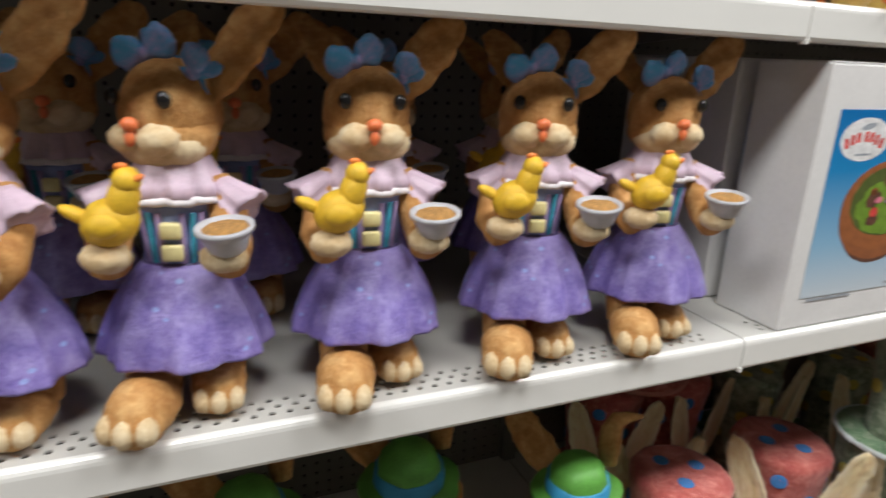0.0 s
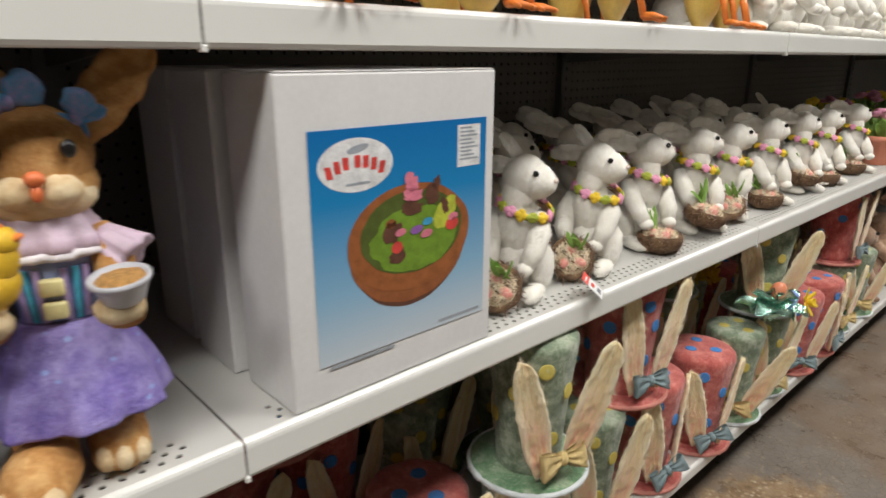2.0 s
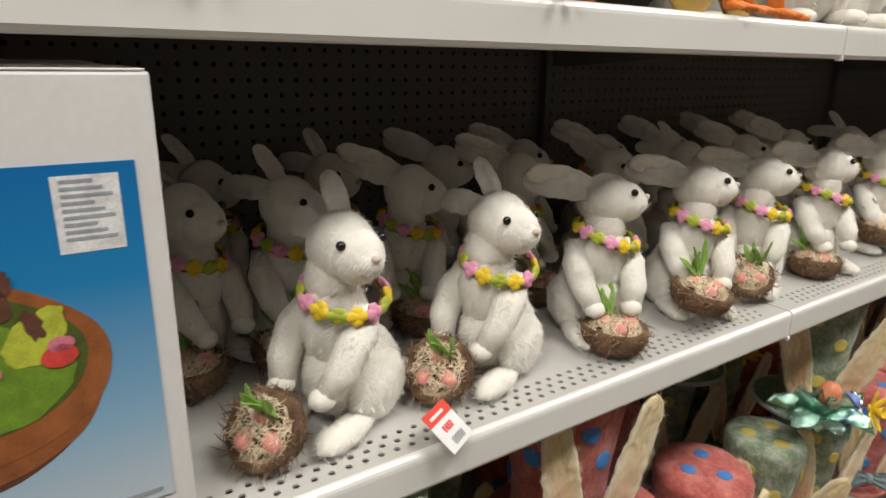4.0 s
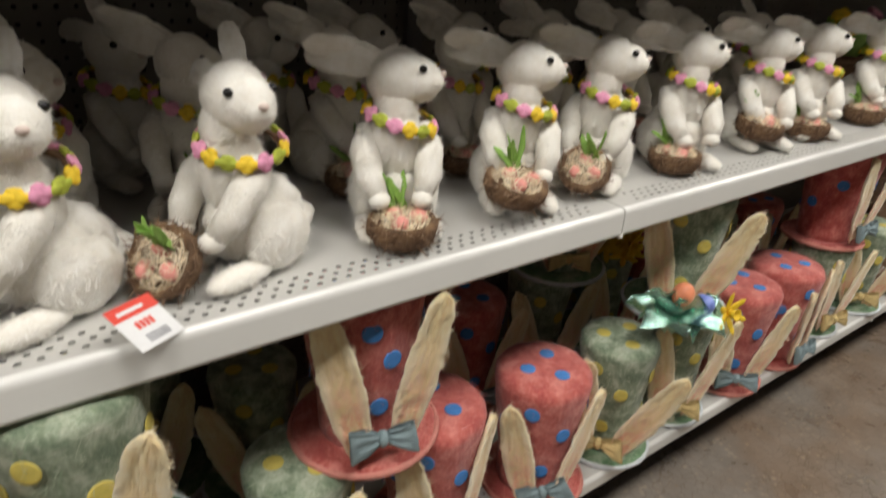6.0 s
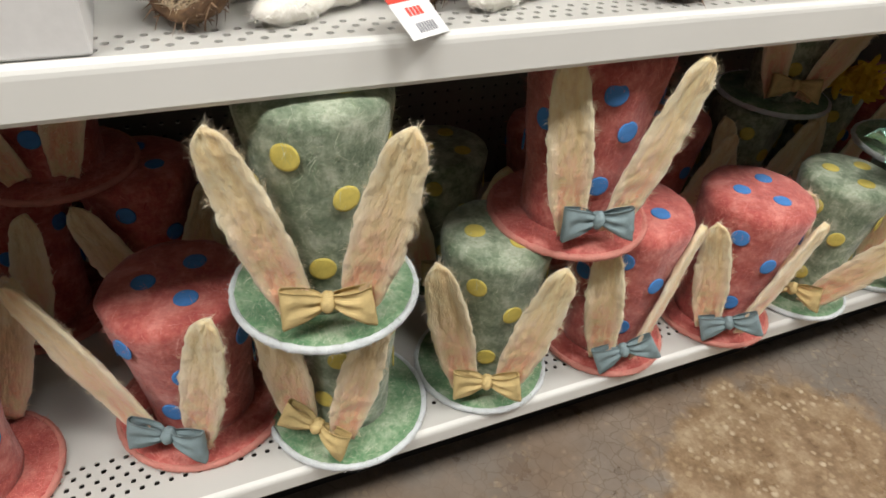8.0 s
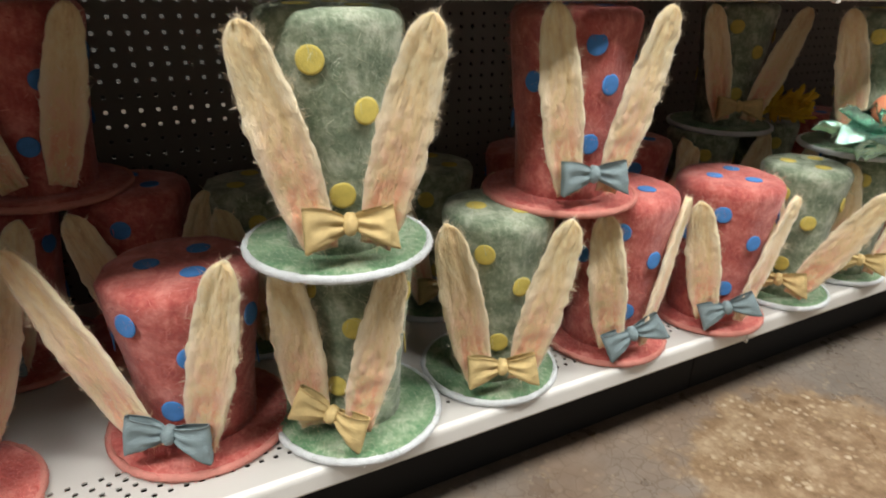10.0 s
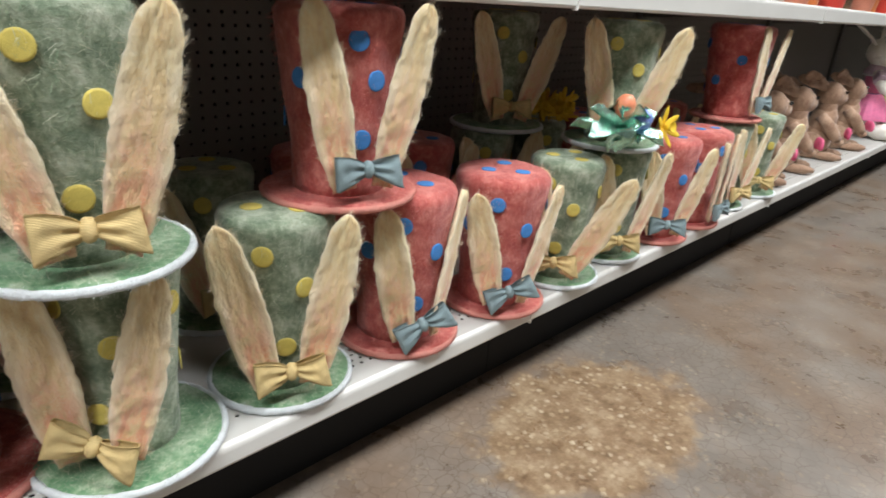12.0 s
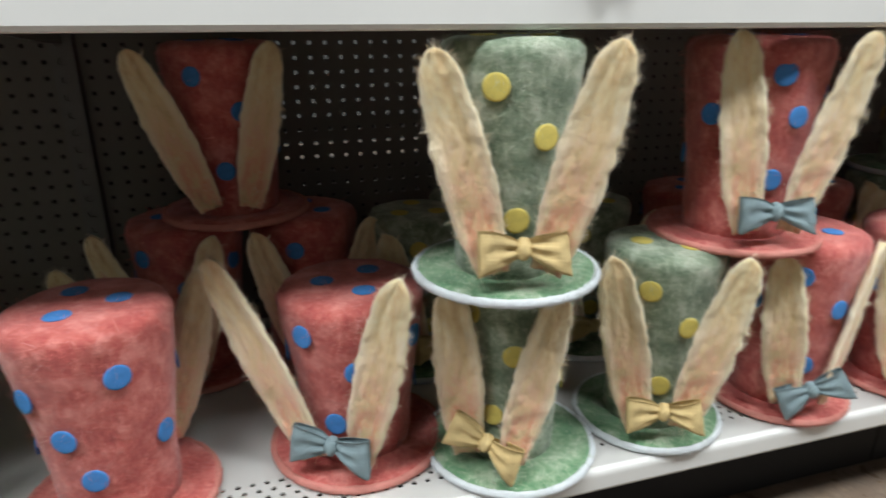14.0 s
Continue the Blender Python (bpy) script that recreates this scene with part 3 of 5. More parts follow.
BRIM = [(0.05, 0.002), (0.112, 0.0), (0.118, 0.003), (0.119, 0.008), (0.114, 0.0125), (0.09, 0.0125), (0.055, 0.013)]


def crown_at(kind, z):
    prof = CROWNS[kind]
    for (r0, z0), (r1, z1) in zip(prof, prof[1:]):
        if z0 <= z <= z1:
            return r0 + (r1 - r0) * (z - z0) / (z1 - z0)
    return 0.07


DOTS = [(-22, 0.236), (20, 0.182), (-2, 0.088), (75, 0.215), (110, 0.11), (150, 0.2), (-60, 0.185), (-105, 0.12), (-140, 0.225), (-170, 0.09), (175, 0.15)]
TOP_DOTS = [(0.028, -0.032), (-0.035, -0.012), (0.012, 0.038)]


def hat(kind, x, y, z, face, ears=((-19, 0, 1.0), (17, 0, 1.0)), lean=(0, 0), size=1.0, bow_tilt=0, spin=0, label="", r_brim=1.0, tied=True, squat=1.0, dots=None):
    """A fibre top hat with two bunny ears and a bow. face: where the bow looks, in degrees from the aisle."""
    green = kind == "green"
    words = label or ("sage green top hat with yellow dots, bunny ears and bow" if green else "coral red top hat with blue dots, bunny ears and bow")
    top = thing("bunny_top_hat", pose(x, y, z, lean[0], lean[1], face) @ Matrix.Scale(size, 4), words, "hat", kind + " bunny hats")
    thin = 1 if y < 0.25 and x < 2.3 else 12
    felt, brim_mat, strand = (GREEN_FELT, GREEN_BRIM, GREEN_STRAND) if green else (RED_FELT, RED_FELT, RED_STRAND)
    crown = part("crown", shared(kind + "_crown", lambda: lathe(CROWNS[kind], 64, 0.045, 1.0), felt), None, top, pose(0, 0, 0, 0, 0, spin) @ Matrix.Diagonal((1, 1, squat, 1)))
    part("fuzz", shared(f"{kind}_crown_fibres{thin}", lambda: strands(lathe(CROWNS[kind], 40, 0.04, 1.0), 4600 // thin, 0.015, 0.00022 * thin ** 0.5, 5, None, 0.2, 0.9, None, 45.0), strand), None, crown)
    if thin == 1:
        part("sisal", shared(kind + "_sisal", lambda: strands(lathe(CROWNS[kind], 40, 0.045, 1.0), 420, 0.019, 0.00018, 8, None, 0.05, 0.9), PALE_SISAL if green else PINK_SISAL), None, crown)
    wide = Matrix.Diagonal((r_brim, r_brim, 1, 1))
    brim = part("brim", shared(kind + "_brim", lambda: lathe(BRIM, 48, 0.02, 7.0), brim_mat), None, top, wide)
    part("fuzz", shared(f"{kind}_brim_fibres{thin}", lambda: strands(lathe(BRIM, 48, 0.02, 7.0), 3000 // thin, 0.0135, 0.00024 * thin ** 0.5, 6, None, 0.4, 0.9, lambda p: p.z > 0.0115), strand), None, brim)

    def trim():
        n = 120
        v, f = [], []
        for i in range(n):
            a = 2 * math.pi * i / n
            rr = 0.0185 / 4 * (1 + 0.3 * noise.noise((i * 0.83, 0, 3)) + 0.25 * noise.noise((i * 2.3, 4, 1)))
            for j in range(8):
                b = 2 * math.pi * j / 8
                d = 0.1185 + rr * math.cos(b) * 1.1
                v.append((d * math.cos(a), d * math.sin(a), 0.0062 + rr * 1.25 * math.sin(b)))
            for j in range(8):
                f.append((i * 8 + j, ((i + 1) % n) * 8 + j, ((i + 1) % n) * 8 + (j + 1) % 8, i * 8 + (j + 1) % 8))
        return v, f
    edge = part("brim_edge", shared(kind + "_trim", trim, WHITE_TRIM if green else RED_TRIM), None, top, wide, "fuzzy white piping" if green else "pale pink edge")
    part("fuzz", shared(f"{kind}_trim_fibres{thin}", lambda: strands(trim(), 1500 // thin, 0.0055, 0.00028 * thin ** 0.5, 17, None, 0.7, 0.9), WHITE_TRIM if green else RED_STRAND), None, edge)
    disc = shared(kind + "_dot", lambda: lathe([(0.0148, 0.0), (0.0152, 0.0006), (0.0148, 0.0014), (0.012, 0.0017), (0.004, 0.0018)], 18, 0.03, 2.0), YELLOW_DOT if green else BLUE_DOT)
    for a, h in dots or DOTS:
        r = crown_at(kind, h) + 0.0022
        ang = radians(a - 90)
        part("dot", disc, None, top, Matrix.Translation((r * math.cos(ang), r * math.sin(ang), h * squat)) @ Euler((radians(88), 0, radians(a))).to_matrix().to_4x4())
    for a, b in TOP_DOTS:
        part("dot", disc, None, top, pose(a, b, 0.2855 * squat))
    for i, (tilt, turn, tall) in enumerate(ears):
        v = 0 if i == 0 else 1
        e = part("ear", shared(f"ear_{v}", lambda: leaf_shape(0.262, 0.06, 0.013, 2.0 + 5 * v, 0.0, 18, 44), EAR), None, top,
                 Matrix.Translation(((-0.03, 0.03)[i], -(0.083 if green else 0.092), 0.03)) @ Euler((radians(4), radians(tilt * 0.85), radians(turn)), "XYZ").to_matrix().to_4x4() @ Matrix.Diagonal((1, 1, tall, 1)), "pale flax bunny ear, rosy at its base")
        part("fuzz", shared(f"ear_fibres_{v}{thin}", lambda: strands(leaf_shape(0.262, 0.0605, 0.013, 2.0 + 5 * v), 5000 // thin, 0.01, 0.00015 * thin ** 0.5, 9 + v, (0, 0, 0.6), 0.09, 1.0, None, 70.0), EAR_STRAND), None, e)
    if not tied:
        return top
    bow = part("bow", shared(kind + "_knot", lambda: blob(0.0095, 0.011, 0.0125, None, 0.15), YELLOW_BOW if green else BLUE_BOW), None, top, Matrix.Translation((0, -(0.097 if green else 0.106), 0.065 if green else 0.063)) @ Matrix.Scale(1.05, 4) @ Euler((radians(-8), radians(bow_tilt), 0)).to_matrix().to_4x4(), "yellow ribbon bow" if green else "grey-blue ribbon bow")
    for side in (-1, 1):
        part("loop", shared(f"{kind}_loop{side}", lambda: bow_lobe(side, 1.0 + side), YELLOW_BOW if green else BLUE_BOW), None, bow)
    return top


HATS = [
    ("red", 0.087, 0.150, DECK, 165, dict(spin=40)),
    ("red", 0.408, 0.188, DECK, -27, dict(ears=((-26, -6, 1.12), (17, -8, 1.06)), bow_tilt=6, size=1.06, squat=0.86)),
    ("green", 0.620, 0.110, DECK, -40, dict(ears=((-7, 22, 0.95), (13, 36, 0.95)), bow_tilt=20, size=1.04)),
    ("green", 0.588, 0.066, DECK + 0.2975, -11, dict(ears=((-18, -8, 0.97), (17, -22, 1.0)), r_brim=0.96)),
    ("green", 0.862, 0.118, DECK, -22, dict(ears=((-15, 0, 1.02), (13, -4, 1.03)), bow_tilt=-3, r_brim=0.9, size=1.04)),
    ("red", 1.110, 0.116, DECK, -17, dict(ears=((-10, -20, 0.93), (20, 44, 0.98)), bow_tilt=-24, r_brim=0.92, size=1.03)),
    ("red", 0.981, 0.124, DECK + HAT_H * 1.03, -13, dict(ears=((-13, -6, 1.02), (15, 4, 1.02)), dots=[(-7, 0.24), (13, 0.185), (1, 0.1)] + DOTS[3:])),
    ("red", 1.362, 0.095, DECK, -32, dict(ears=((-14, -12, 0.9), (24, 40, 0.95)), bow_tilt=-22, r_brim=0.9)),
    ("green", 1.580, 0.090, DECK, -58, dict(ears=((-10, 40, 0.95), (30, 10, 1.0)), bow_tilt=-6, r_brim=0.85)),
    ("green", 1.805, 0.100, DECK, -36, dict(ears=((-12, 0, 0.96), (24, 30, 1.0)), r_brim=0.82)),
    ("green", 1.785, 0.115, DECK + HAT_H, -50, dict(ears=((-15, -10, 1.0), (22, 4, 1.0)), r_brim=0.95, tied=False)),
    ("red", 2.040, 0.090, DECK, -40, dict(ears=((-14, 0, 0.9), (20, 20, 0.95)), r_brim=0.85)),
    ("red", 2.250, 0.090, DECK, 3, dict(ears=((-18, 10, 0.95), (20, 20, 0.95)), r_brim=0.85)),
    ("green", 2.510, 0.115, DECK, -10, dict(ears=((-14, 10, 0.95), (24, 10, 0.95)), r_brim=0.85)),
    ("green", 2.780, 0.110, DECK, -44, dict(ears=((-14, 0, 0.95), (22, 10, 0.95)), r_brim=0.9)),
    ("red", 2.510, 0.130, DECK + HAT_H, 0, dict(ears=((-18, 0, 1.0), (22, 6, 1.0)), r_brim=0.9)),
    # the rows behind
    ("red", 0.170, 0.500, DECK, -20, dict(spin=70)),
    ("red", 0.370, 0.490, DECK, 8, dict(spin=25)),
    ("red", 0.260, 0.500, DECK + HAT_H, -4, dict(ears=((-23, 0, 1.0), (14, 0, 1.0)), tied=False)),
    ("green", 0.560, 0.420, DECK, 12, dict(spin=50)),
    ("green", 0.700, 0.520, DECK, -15, {}),
    ("green", 0.890, 0.400, DECK, -10, dict(spin=30)),
    ("red", 1.140, 0.420, DECK, 5, {}),
    ("red", 1.400, 0.400, DECK, -12, dict(spin=15)),
    ("green", 1.640, 0.400, DECK, -20, {}),
    ("green", 1.690, 0.400, DECK + HAT_H, -30, dict(ears=((-18, 0, 1.0), (20, 0, 1.0)))),
    ("green", 1.900, 0.420, DECK, -10, {}),
    ("red", 2.140, 0.420, DECK, 10, {}),
    ("green", 2.400, 0.420, DECK, 0, {}),
    ("red", 2.650, 0.420, DECK, 0, {}),
]
for kind, hx, hy, hz, face, extra in HATS:
    hat(kind, hx, hy, hz + 0.001, face, **extra)


# ---- foil nosegay on one hat, and daffodils behind ----
def petal_flower(parent, m, size, mat, core, name="flower"):
    def build():
        pieces = []
        for i in range(6):
            a = 60 * i
            pieces.append(moved(blob(0.32, 1.0, 0.1, None, 0.1, 8, 6), pose(0, 0, 0, 0, 0, a) @ pose(0, 0.85, 0.05, 22)))
        return join(*pieces)
    f = part(name, shared("petals", build, mat), None, parent, m @ Matrix.Scale(size, 4))
    part("trumpet", shared("trumpet", lambda: lathe([(0.25, 0.0), (0.3, 0.35), (0.5, 0.75), (0.42, 0.72), (0.2, 0.3)], 10), core), None, f)
    return f


nosegay = thing("foil_nosegay", pose(1.664, 0.036, DECK + HAT_H + 0.004, 0, 0, -35) @ Matrix.Scale(1.25, 4), "green foil nosegay with painted eggs and yellow flower on a hat", "decoration")


def foil_leaf(seed):
    v, f, n, k = [], [], 6, 9
    for j in range(k + 1):
        s = j / k
        for i in range(n + 1):
            u = 2 * i / n - 1
            w = 0.03 * math.sin(math.pi * min(0.97, 0.1 + 0.9 * s)) ** 0.7
            v.append((u * w, s * 0.085, 0.012 * math.sin(3.2 * u + seed) * s + 0.028 * math.sin(2.2 * s + seed * 0.3) + 0.01 * noise.noise((u * 2, s * 4, seed))))
    for j in range(k):
        for i in range(n):
            a = j * (n + 1) + i
            f.append((a, a + 1, a + n + 2, a + n + 1))
    o = len(v)
    v = v + [(a, b, c - 0.0012) for a, b, c in v]
    f = f + [tuple(o + i for i in reversed(q)) for q in f]
    return v, f


for i, (a, up) in enumerate(((180, 12), (118, 22), (242, 22), (70, 40), (290, 40), (150, 48), (212, 48), (180, 70), (95, 66), (265, 66))):
    part("foil_leaf", shared(f"foil{i % 5}", lambda: foil_leaf(1.7 * i), FOIL), None, nosegay, pose(0, -0.006, 0.01 + 0.006 * (i > 4), up, 0, a))
part("egg", shared("nosegay_egg", lambda: blob(0.018, 0.018, 0.022, None, 0.05), EGG_CORAL), None, nosegay, pose(0.0, -0.024, 0.09, 20), "orange egg")
part("egg", shared("nosegay_egg_blue", lambda: blob(0.018, 0.018, 0.022, None, 0.05), VIOLET_EGG), None, nosegay, pose(0.042, -0.012, 0.066, 60), "violet-blue egg")
petal_flower(nosegay, pose(0.085, -0.018, 0.055, 75, 0, 30), 0.021, FLOWER["yellow"], FLOWER["yellow"])
daffodils = thing("daffodil_bunch", pose(1.86, 0.33, DECK + HAT_H + 0.004), "bunch of yellow silk daffodils lying on the hats", "flowers")
rng = random.Random(4)
for i in range(9):
    petal_flower(daffodils, pose(rng.uniform(-0.07, 0.07), rng.uniform(-0.04, 0.04), rng.uniform(0.02, 0.06), rng.uniform(20, 110), 0, rng.uniform(-60, 60)), 0.024, FLOWER["yellow"], FLOWER["yellow"])


# ---- white rabbits with garlands and baskets ----
RAB_NOSE = plain("pale_pink_nose", (0.68, 0.56, 0.5), 0.7, 0.1, 60)


def rabbit_body():
    return join(
        blob(0.05, 0.068, 0.066, pose(0, 0.016, 0.066, -12), 0.1, 26, 18, 1.0, 4.0),
        blob(0.039, 0.043, 0.075, pose(0, -0.008, 0.135, 8), 0.09, 20, 14, 2.0, 4.0),
        blob(0.031, 0.032, 0.05, pose(0, -0.012, 0.2), 0.05, 14, 8, 2.0))


def rabbit_head():
    return join(
        blob(0.039, 0.044, 0.042, pose(0, -0.004, 0.026, 12), 0.05, 22, 14, 3.0),
        blob(0.032, 0.034, 0.032, pose(0, -0.03, 0.02, 8), 0.05, 18, 12, 4.0),
        blob(0.0225, 0.021, 0.0195, pose(0, -0.046, 0.016, -10), 0.08, 14, 10, 5.0))


def nest(parent, m, fullness=3):
    """A twig nest of straw and eggs."""
    nb = part("nest_basket", shared("nest", lambda: lathe([(0.026, 0.0), (0.04, 0.006), (0.049, 0.02), (0.05, 0.034), (0.046, 0.041), (0.038, 0.036), (0.02, 0.032)], 26, 0.09, 2.0), NEST), None, parent, m, "brown twig nest")
    bowl = lambda: lathe([(0.028, 0.001), (0.041, 0.007), (0.05, 0.02), (0.051, 0.036)], 20)
    part("twig_fuzz", shared("nest_twigs", lambda: strands(bowl(), 520, 0.022, 0.0009, 12, None, 0.02, 0.3, lambda p: p.z > 0.002), TWIG), None, nb)
    disc = lambda: lathe([(0.02, 0.028), (0.04, 0.036), (0.03, 0.046), (0.005, 0.049)], 16)
    part("straw", shared("nest_straw", lambda: strands(disc(), 1000, 0.0145, 0.0007, 13, None, 0.16, 0.9), STRAW), None, nb)
    for i, (a, b, c) in enumerate(((-0.017, -0.014, 0.0385), (0.018, -0.012, 0.039), (0.0, 0.016, 0.038))[:fullness + 1]):
        part("egg", shared("nest_egg", lambda: blob(0.0115, 0.0115, 0.0145, None, 0.06, 14, 10), EGG), None, nb, pose(a, b, c, 60 + 30 * i, 20 * i, 50 * i))

    def sprig():
        out = []
        for i in range(5):
            out.append(moved(leaf_shape(0.042 + 0.011 * (i % 3), 0.0115, 0.0014, i, 0.014, 4, 8), pose(0.005 * (i - 2), 0.006 * (i % 2), 0.0, -14 + 16 * (i % 3), 17 * (i - 2), 40 * i)))
        return join(*out)
    part("leaf_sprig", shared("sprig", sprig, LEAF), None, nb, pose(0.012, 0.016, 0.045, -18, 10))
    return nb


def garland(parent, m):
    def ring():
        v, f = [], []
        for i in range(40):
            a = 2 * math.pi * i / 40
            rr = 0.0048 * (1 + 0.4 * noise.noise((i * 0.9, 2, 1)))
            for j in range(6):
                b = math.pi * j / 3
                v.append(((0.044 + rr * math.cos(b)) * math.cos(a), (0.044 + rr * math.cos(b)) * math.sin(a), rr * math.sin(b)))
            for j in range(6):
                f.append((i * 6 + j, ((i + 1) % 40) * 6 + j, ((i + 1) % 40) * 6 + (j + 1) % 6, i * 6 + (j + 1) % 6))
        return v, f
    g = part("garland", shared("garland_ring", ring, NEST), None, parent, m, "twig garland of yellow, pink and lime flowers")
    order = ["yellow", "pink", "lime", "pink", "yellow", "lime"]
    for i in range(15):
        a = 2 * math.pi * i / 15
        c = order[i % 6]
        def bloom():
            return join(*[blob(0.0085, 0.0085, 0.006, pose(0.006 * math.cos(q), 0.006 * math.sin(q), 0.002 * (k % 2)), 0.25, 8, 6, k) for k, q in enumerate((0, 1.6, 3.1, 4.7))])
        part("flower", shared("bloom_" + c, bloom, FLOWER[c]), None, g, pose(0.0475 * math.cos(a), 0.0475 * math.sin(a), 0.0035, 0, 60 + 9 * (i % 3), math.degrees(a) + 6 * (i % 2)) @ Matrix.Diagonal(((0.72, 0.95, 0.6, 1), (0.8, 0.85, 0.66, 1), (0.66, 1.0, 0.58, 1))[i % 3]))
    return g


def rabbit(x, y, z, body_yaw, head_yaw, ears="back", size=1.0, fur=None, kind="white", extras=True, basket=None, basket_tilt=0, label="", nod=0):
    tan = kind == "tan"
    thin = 1 if y < 0.2 and z < UP and x < 1.8 else 12
    top = thing("rabbit_figure", pose(x, y, z) @ Matrix.Scale(size, 4), label or "white sisal rabbit with flower garland and nest of eggs", "rabbit figure", kind + " rabbits")
    skin, fuzz = (TAN_FUR, None) if tan else (FUR, FUR_STRAND)
    turn = pose(0, 0, 0, 0, 0, body_yaw) @ Matrix.Diagonal((1, 1, 0.87, 1))
    body = part("body", shared(kind + "_rb", rabbit_body, skin), None, top, turn)
    head = part("head", shared(kind + "_rh", rabbit_head, skin), None, top, pose(0, -0.008, 0.185, nod, 0, head_yaw) @ Matrix.Scale(1.0 if tan else 0.97, 4))
    if fuzz:
        part("fuzz", shared(f"rb_fuzz{thin}", lambda: strands(rabbit_body(), 10500 // thin, 0.0105, 0.00035 * thin ** 0.5, 21, (0, 0, -0.5), 0.2, 1.0, None, 70.0), fuzz), None, body)
        part("fuzz", shared(f"rh_fuzz{thin}", lambda: strands(rabbit_head(), 4200 // thin, 0.0075, 0.00028 * thin ** 0.5, 22, (0, 0.4, 0), 0.25, 0.9, None, 70.0), fuzz), None, head)
    for s in (-1, 1):
        arm = shared(f"{kind}_arm{s}", lambda: join(tube([(0.034 * s, 0.0, 0.165), (0.043 * s, -0.026, 0.135), (0.04 * s, -0.052, 0.1), (0.03 * s, -0.068, 0.075)], [0.018, 0.022, 0.019, 0.014], 12), blob(0.015, 0.018, 0.015, pose(0.029 * s, -0.071, 0.072), 0.08, 12, 8)), skin)
        p = part("foreleg", arm, None, body)
        hind = shared(f"{kind}_hind{s}", lambda: join(blob(0.026, 0.05, 0.05, pose(0.04 * s, 0.014, 0.05, -10), 0.05, 16, 10, s), blob(0.019, 0.048, 0.0165, pose(0.042 * s, -0.048, 0.016), 0.07, 14, 8, s)), skin)
        q = part("hind_leg", hind, None, body)
        if fuzz:
            part("fuzz", shared(f"arm_fuzz{s}{thin}", lambda: strands(tube([(0.034 * s, 0.0, 0.165), (0.043 * s, -0.026, 0.135), (0.04 * s, -0.052, 0.1), (0.03 * s, -0.068, 0.075)], [0.018, 0.022, 0.019, 0.014], 12), 1800 // thin, 0.0105, 0.0004 * thin ** 0.5, 23, (0, 0, -0.6), 0.3, 0.9, None, 60.0), fuzz), None, p)
            part("fuzz", shared(f"hind_fuzz{s}{thin}", lambda: strands(join(blob(0.026, 0.05, 0.05, pose(0.04 * s, 0.014, 0.05, -10), 0.05, 16, 10, s), blob(0.019, 0.048, 0.0165, pose(0.042 * s, -0.048, 0.016), 0.07, 14, 8, s)), 3300 // thin, 0.0105, 0.00035 * thin ** 0.5, 24, (0, 0, -0.4), 0.2, 0.9, None, 70.0), fuzz), None, q)
        if ears == "back":
            em = pose(0.018 * s, 0.014, 0.048, -68 + 5 * s, 0, 11 * s) @ pose(0, 0, 0, 0, 0, 62 * s)
        else:
            em = pose(0.018 * s, 0.014, 0.05, -62 + 26 * s, 14 * s, 6 * s) @ pose(0, 0, 0, 0, 0, -48) @ Matrix.Scale(0.76 - 0.08 * s, 4)
        e = part("ear", shared(kind + "_ear", lambda: leaf_shape(0.112, 0.044, 0.008, 8.0, 0.012, 10, 18), skin), None, head, em)
        part("eye", shared("bead", lambda: blob(0.0056, 0.0056, 0.0056, None, 0, 12, 8), BLACK_GLOSS), None, head, pose(0.0272 * s, -0.042, 0.038), "black bead")
    part("nose", shared("rnose", lambda: blob(0.0065, 0.005, 0.0045, None, 0, 10, 8), RAB_NOSE if not tan else PINK_NOSE), None, head, pose(0, -0.0665, 0.0225), "pale pink nose")
    part("tail", shared(kind + "_tail", lambda: blob(0.026, 0.026, 0.024, None, 0.15), skin), None, body, pose(0, 0.082, 0.045))
    if extras:
        garland(top, pose(0, -0.013, 0.157, 14, 8, 0.5 * (body_yaw + head_yaw)) @ Matrix.Scale(1.02, 4))
    if basket:
        nest(top, pose(basket[0] - x, basket[1] - y, 0.002 if not basket_tilt else 0.03, basket_tilt, 0, -50 if basket_tilt > 30 else 10 * x) @ Matrix.Scale(0.86 if basket_tilt > 30 else 0.98, 4))
    return top


FRONT = [  # x, y, body, head, ears, basket centre, tilt of the nest
    (0.600, 0.122, -62, 10, "up", (0.505, 0.083), 58),
    (0.818, 0.118, -68, 9, "up", (0.728, 0.095), 56),
    (1.045, 0.140, -24, 55, "back", (1.012, 0.064), 0),
    (1.262, 0.130, -26, 52, "back", (1.203, 0.062), 14),
    (1.455, 0.130, -58, 46, "back", (1.385, 0.085), 40),
    (1.690, 0.130, -22, 55, "back", (1.632, 0.085), 0),
    (1.965, 0.135, -24, 55, "back", (1.915, 0.092), 10),
    (2.170, 0.130, -24, 50, "back", (2.130, 0.090), 0),
    (2.500, 0.135, -20, 58, "back", (2.435, 0.095), 0),
]
for rx, ry, by, hy, er, bk, tl in FRONT:
    rabbit(rx, ry, MID + 0.001, by, hy, er, basket=bk, basket_tilt=tl, nod=-10 if er == "back" else -4)
rng = random.Random(11)
for row_y, xs in ((0.355, (0.49, 0.62, 0.84, 1.08, 1.30, 1.52, 1.76, 2.0, 2.26)), (0.525, (0.56, 0.78, 1.0, 1.22, 1.45, 1.68, 1.9, 2.16))):
    for rx in xs:
        rabbit(rx + rng.uniform(-0.02, 0.02), row_y + rng.uniform(-0.015, 0.015), MID + 0.001, rng.uniform(-30, 25), rng.uniform(5, 60), "back" if rng.random() < 0.75 else "up", basket=(rx - 0.03, row_y - 0.085) if row_y < 0.4 else None)

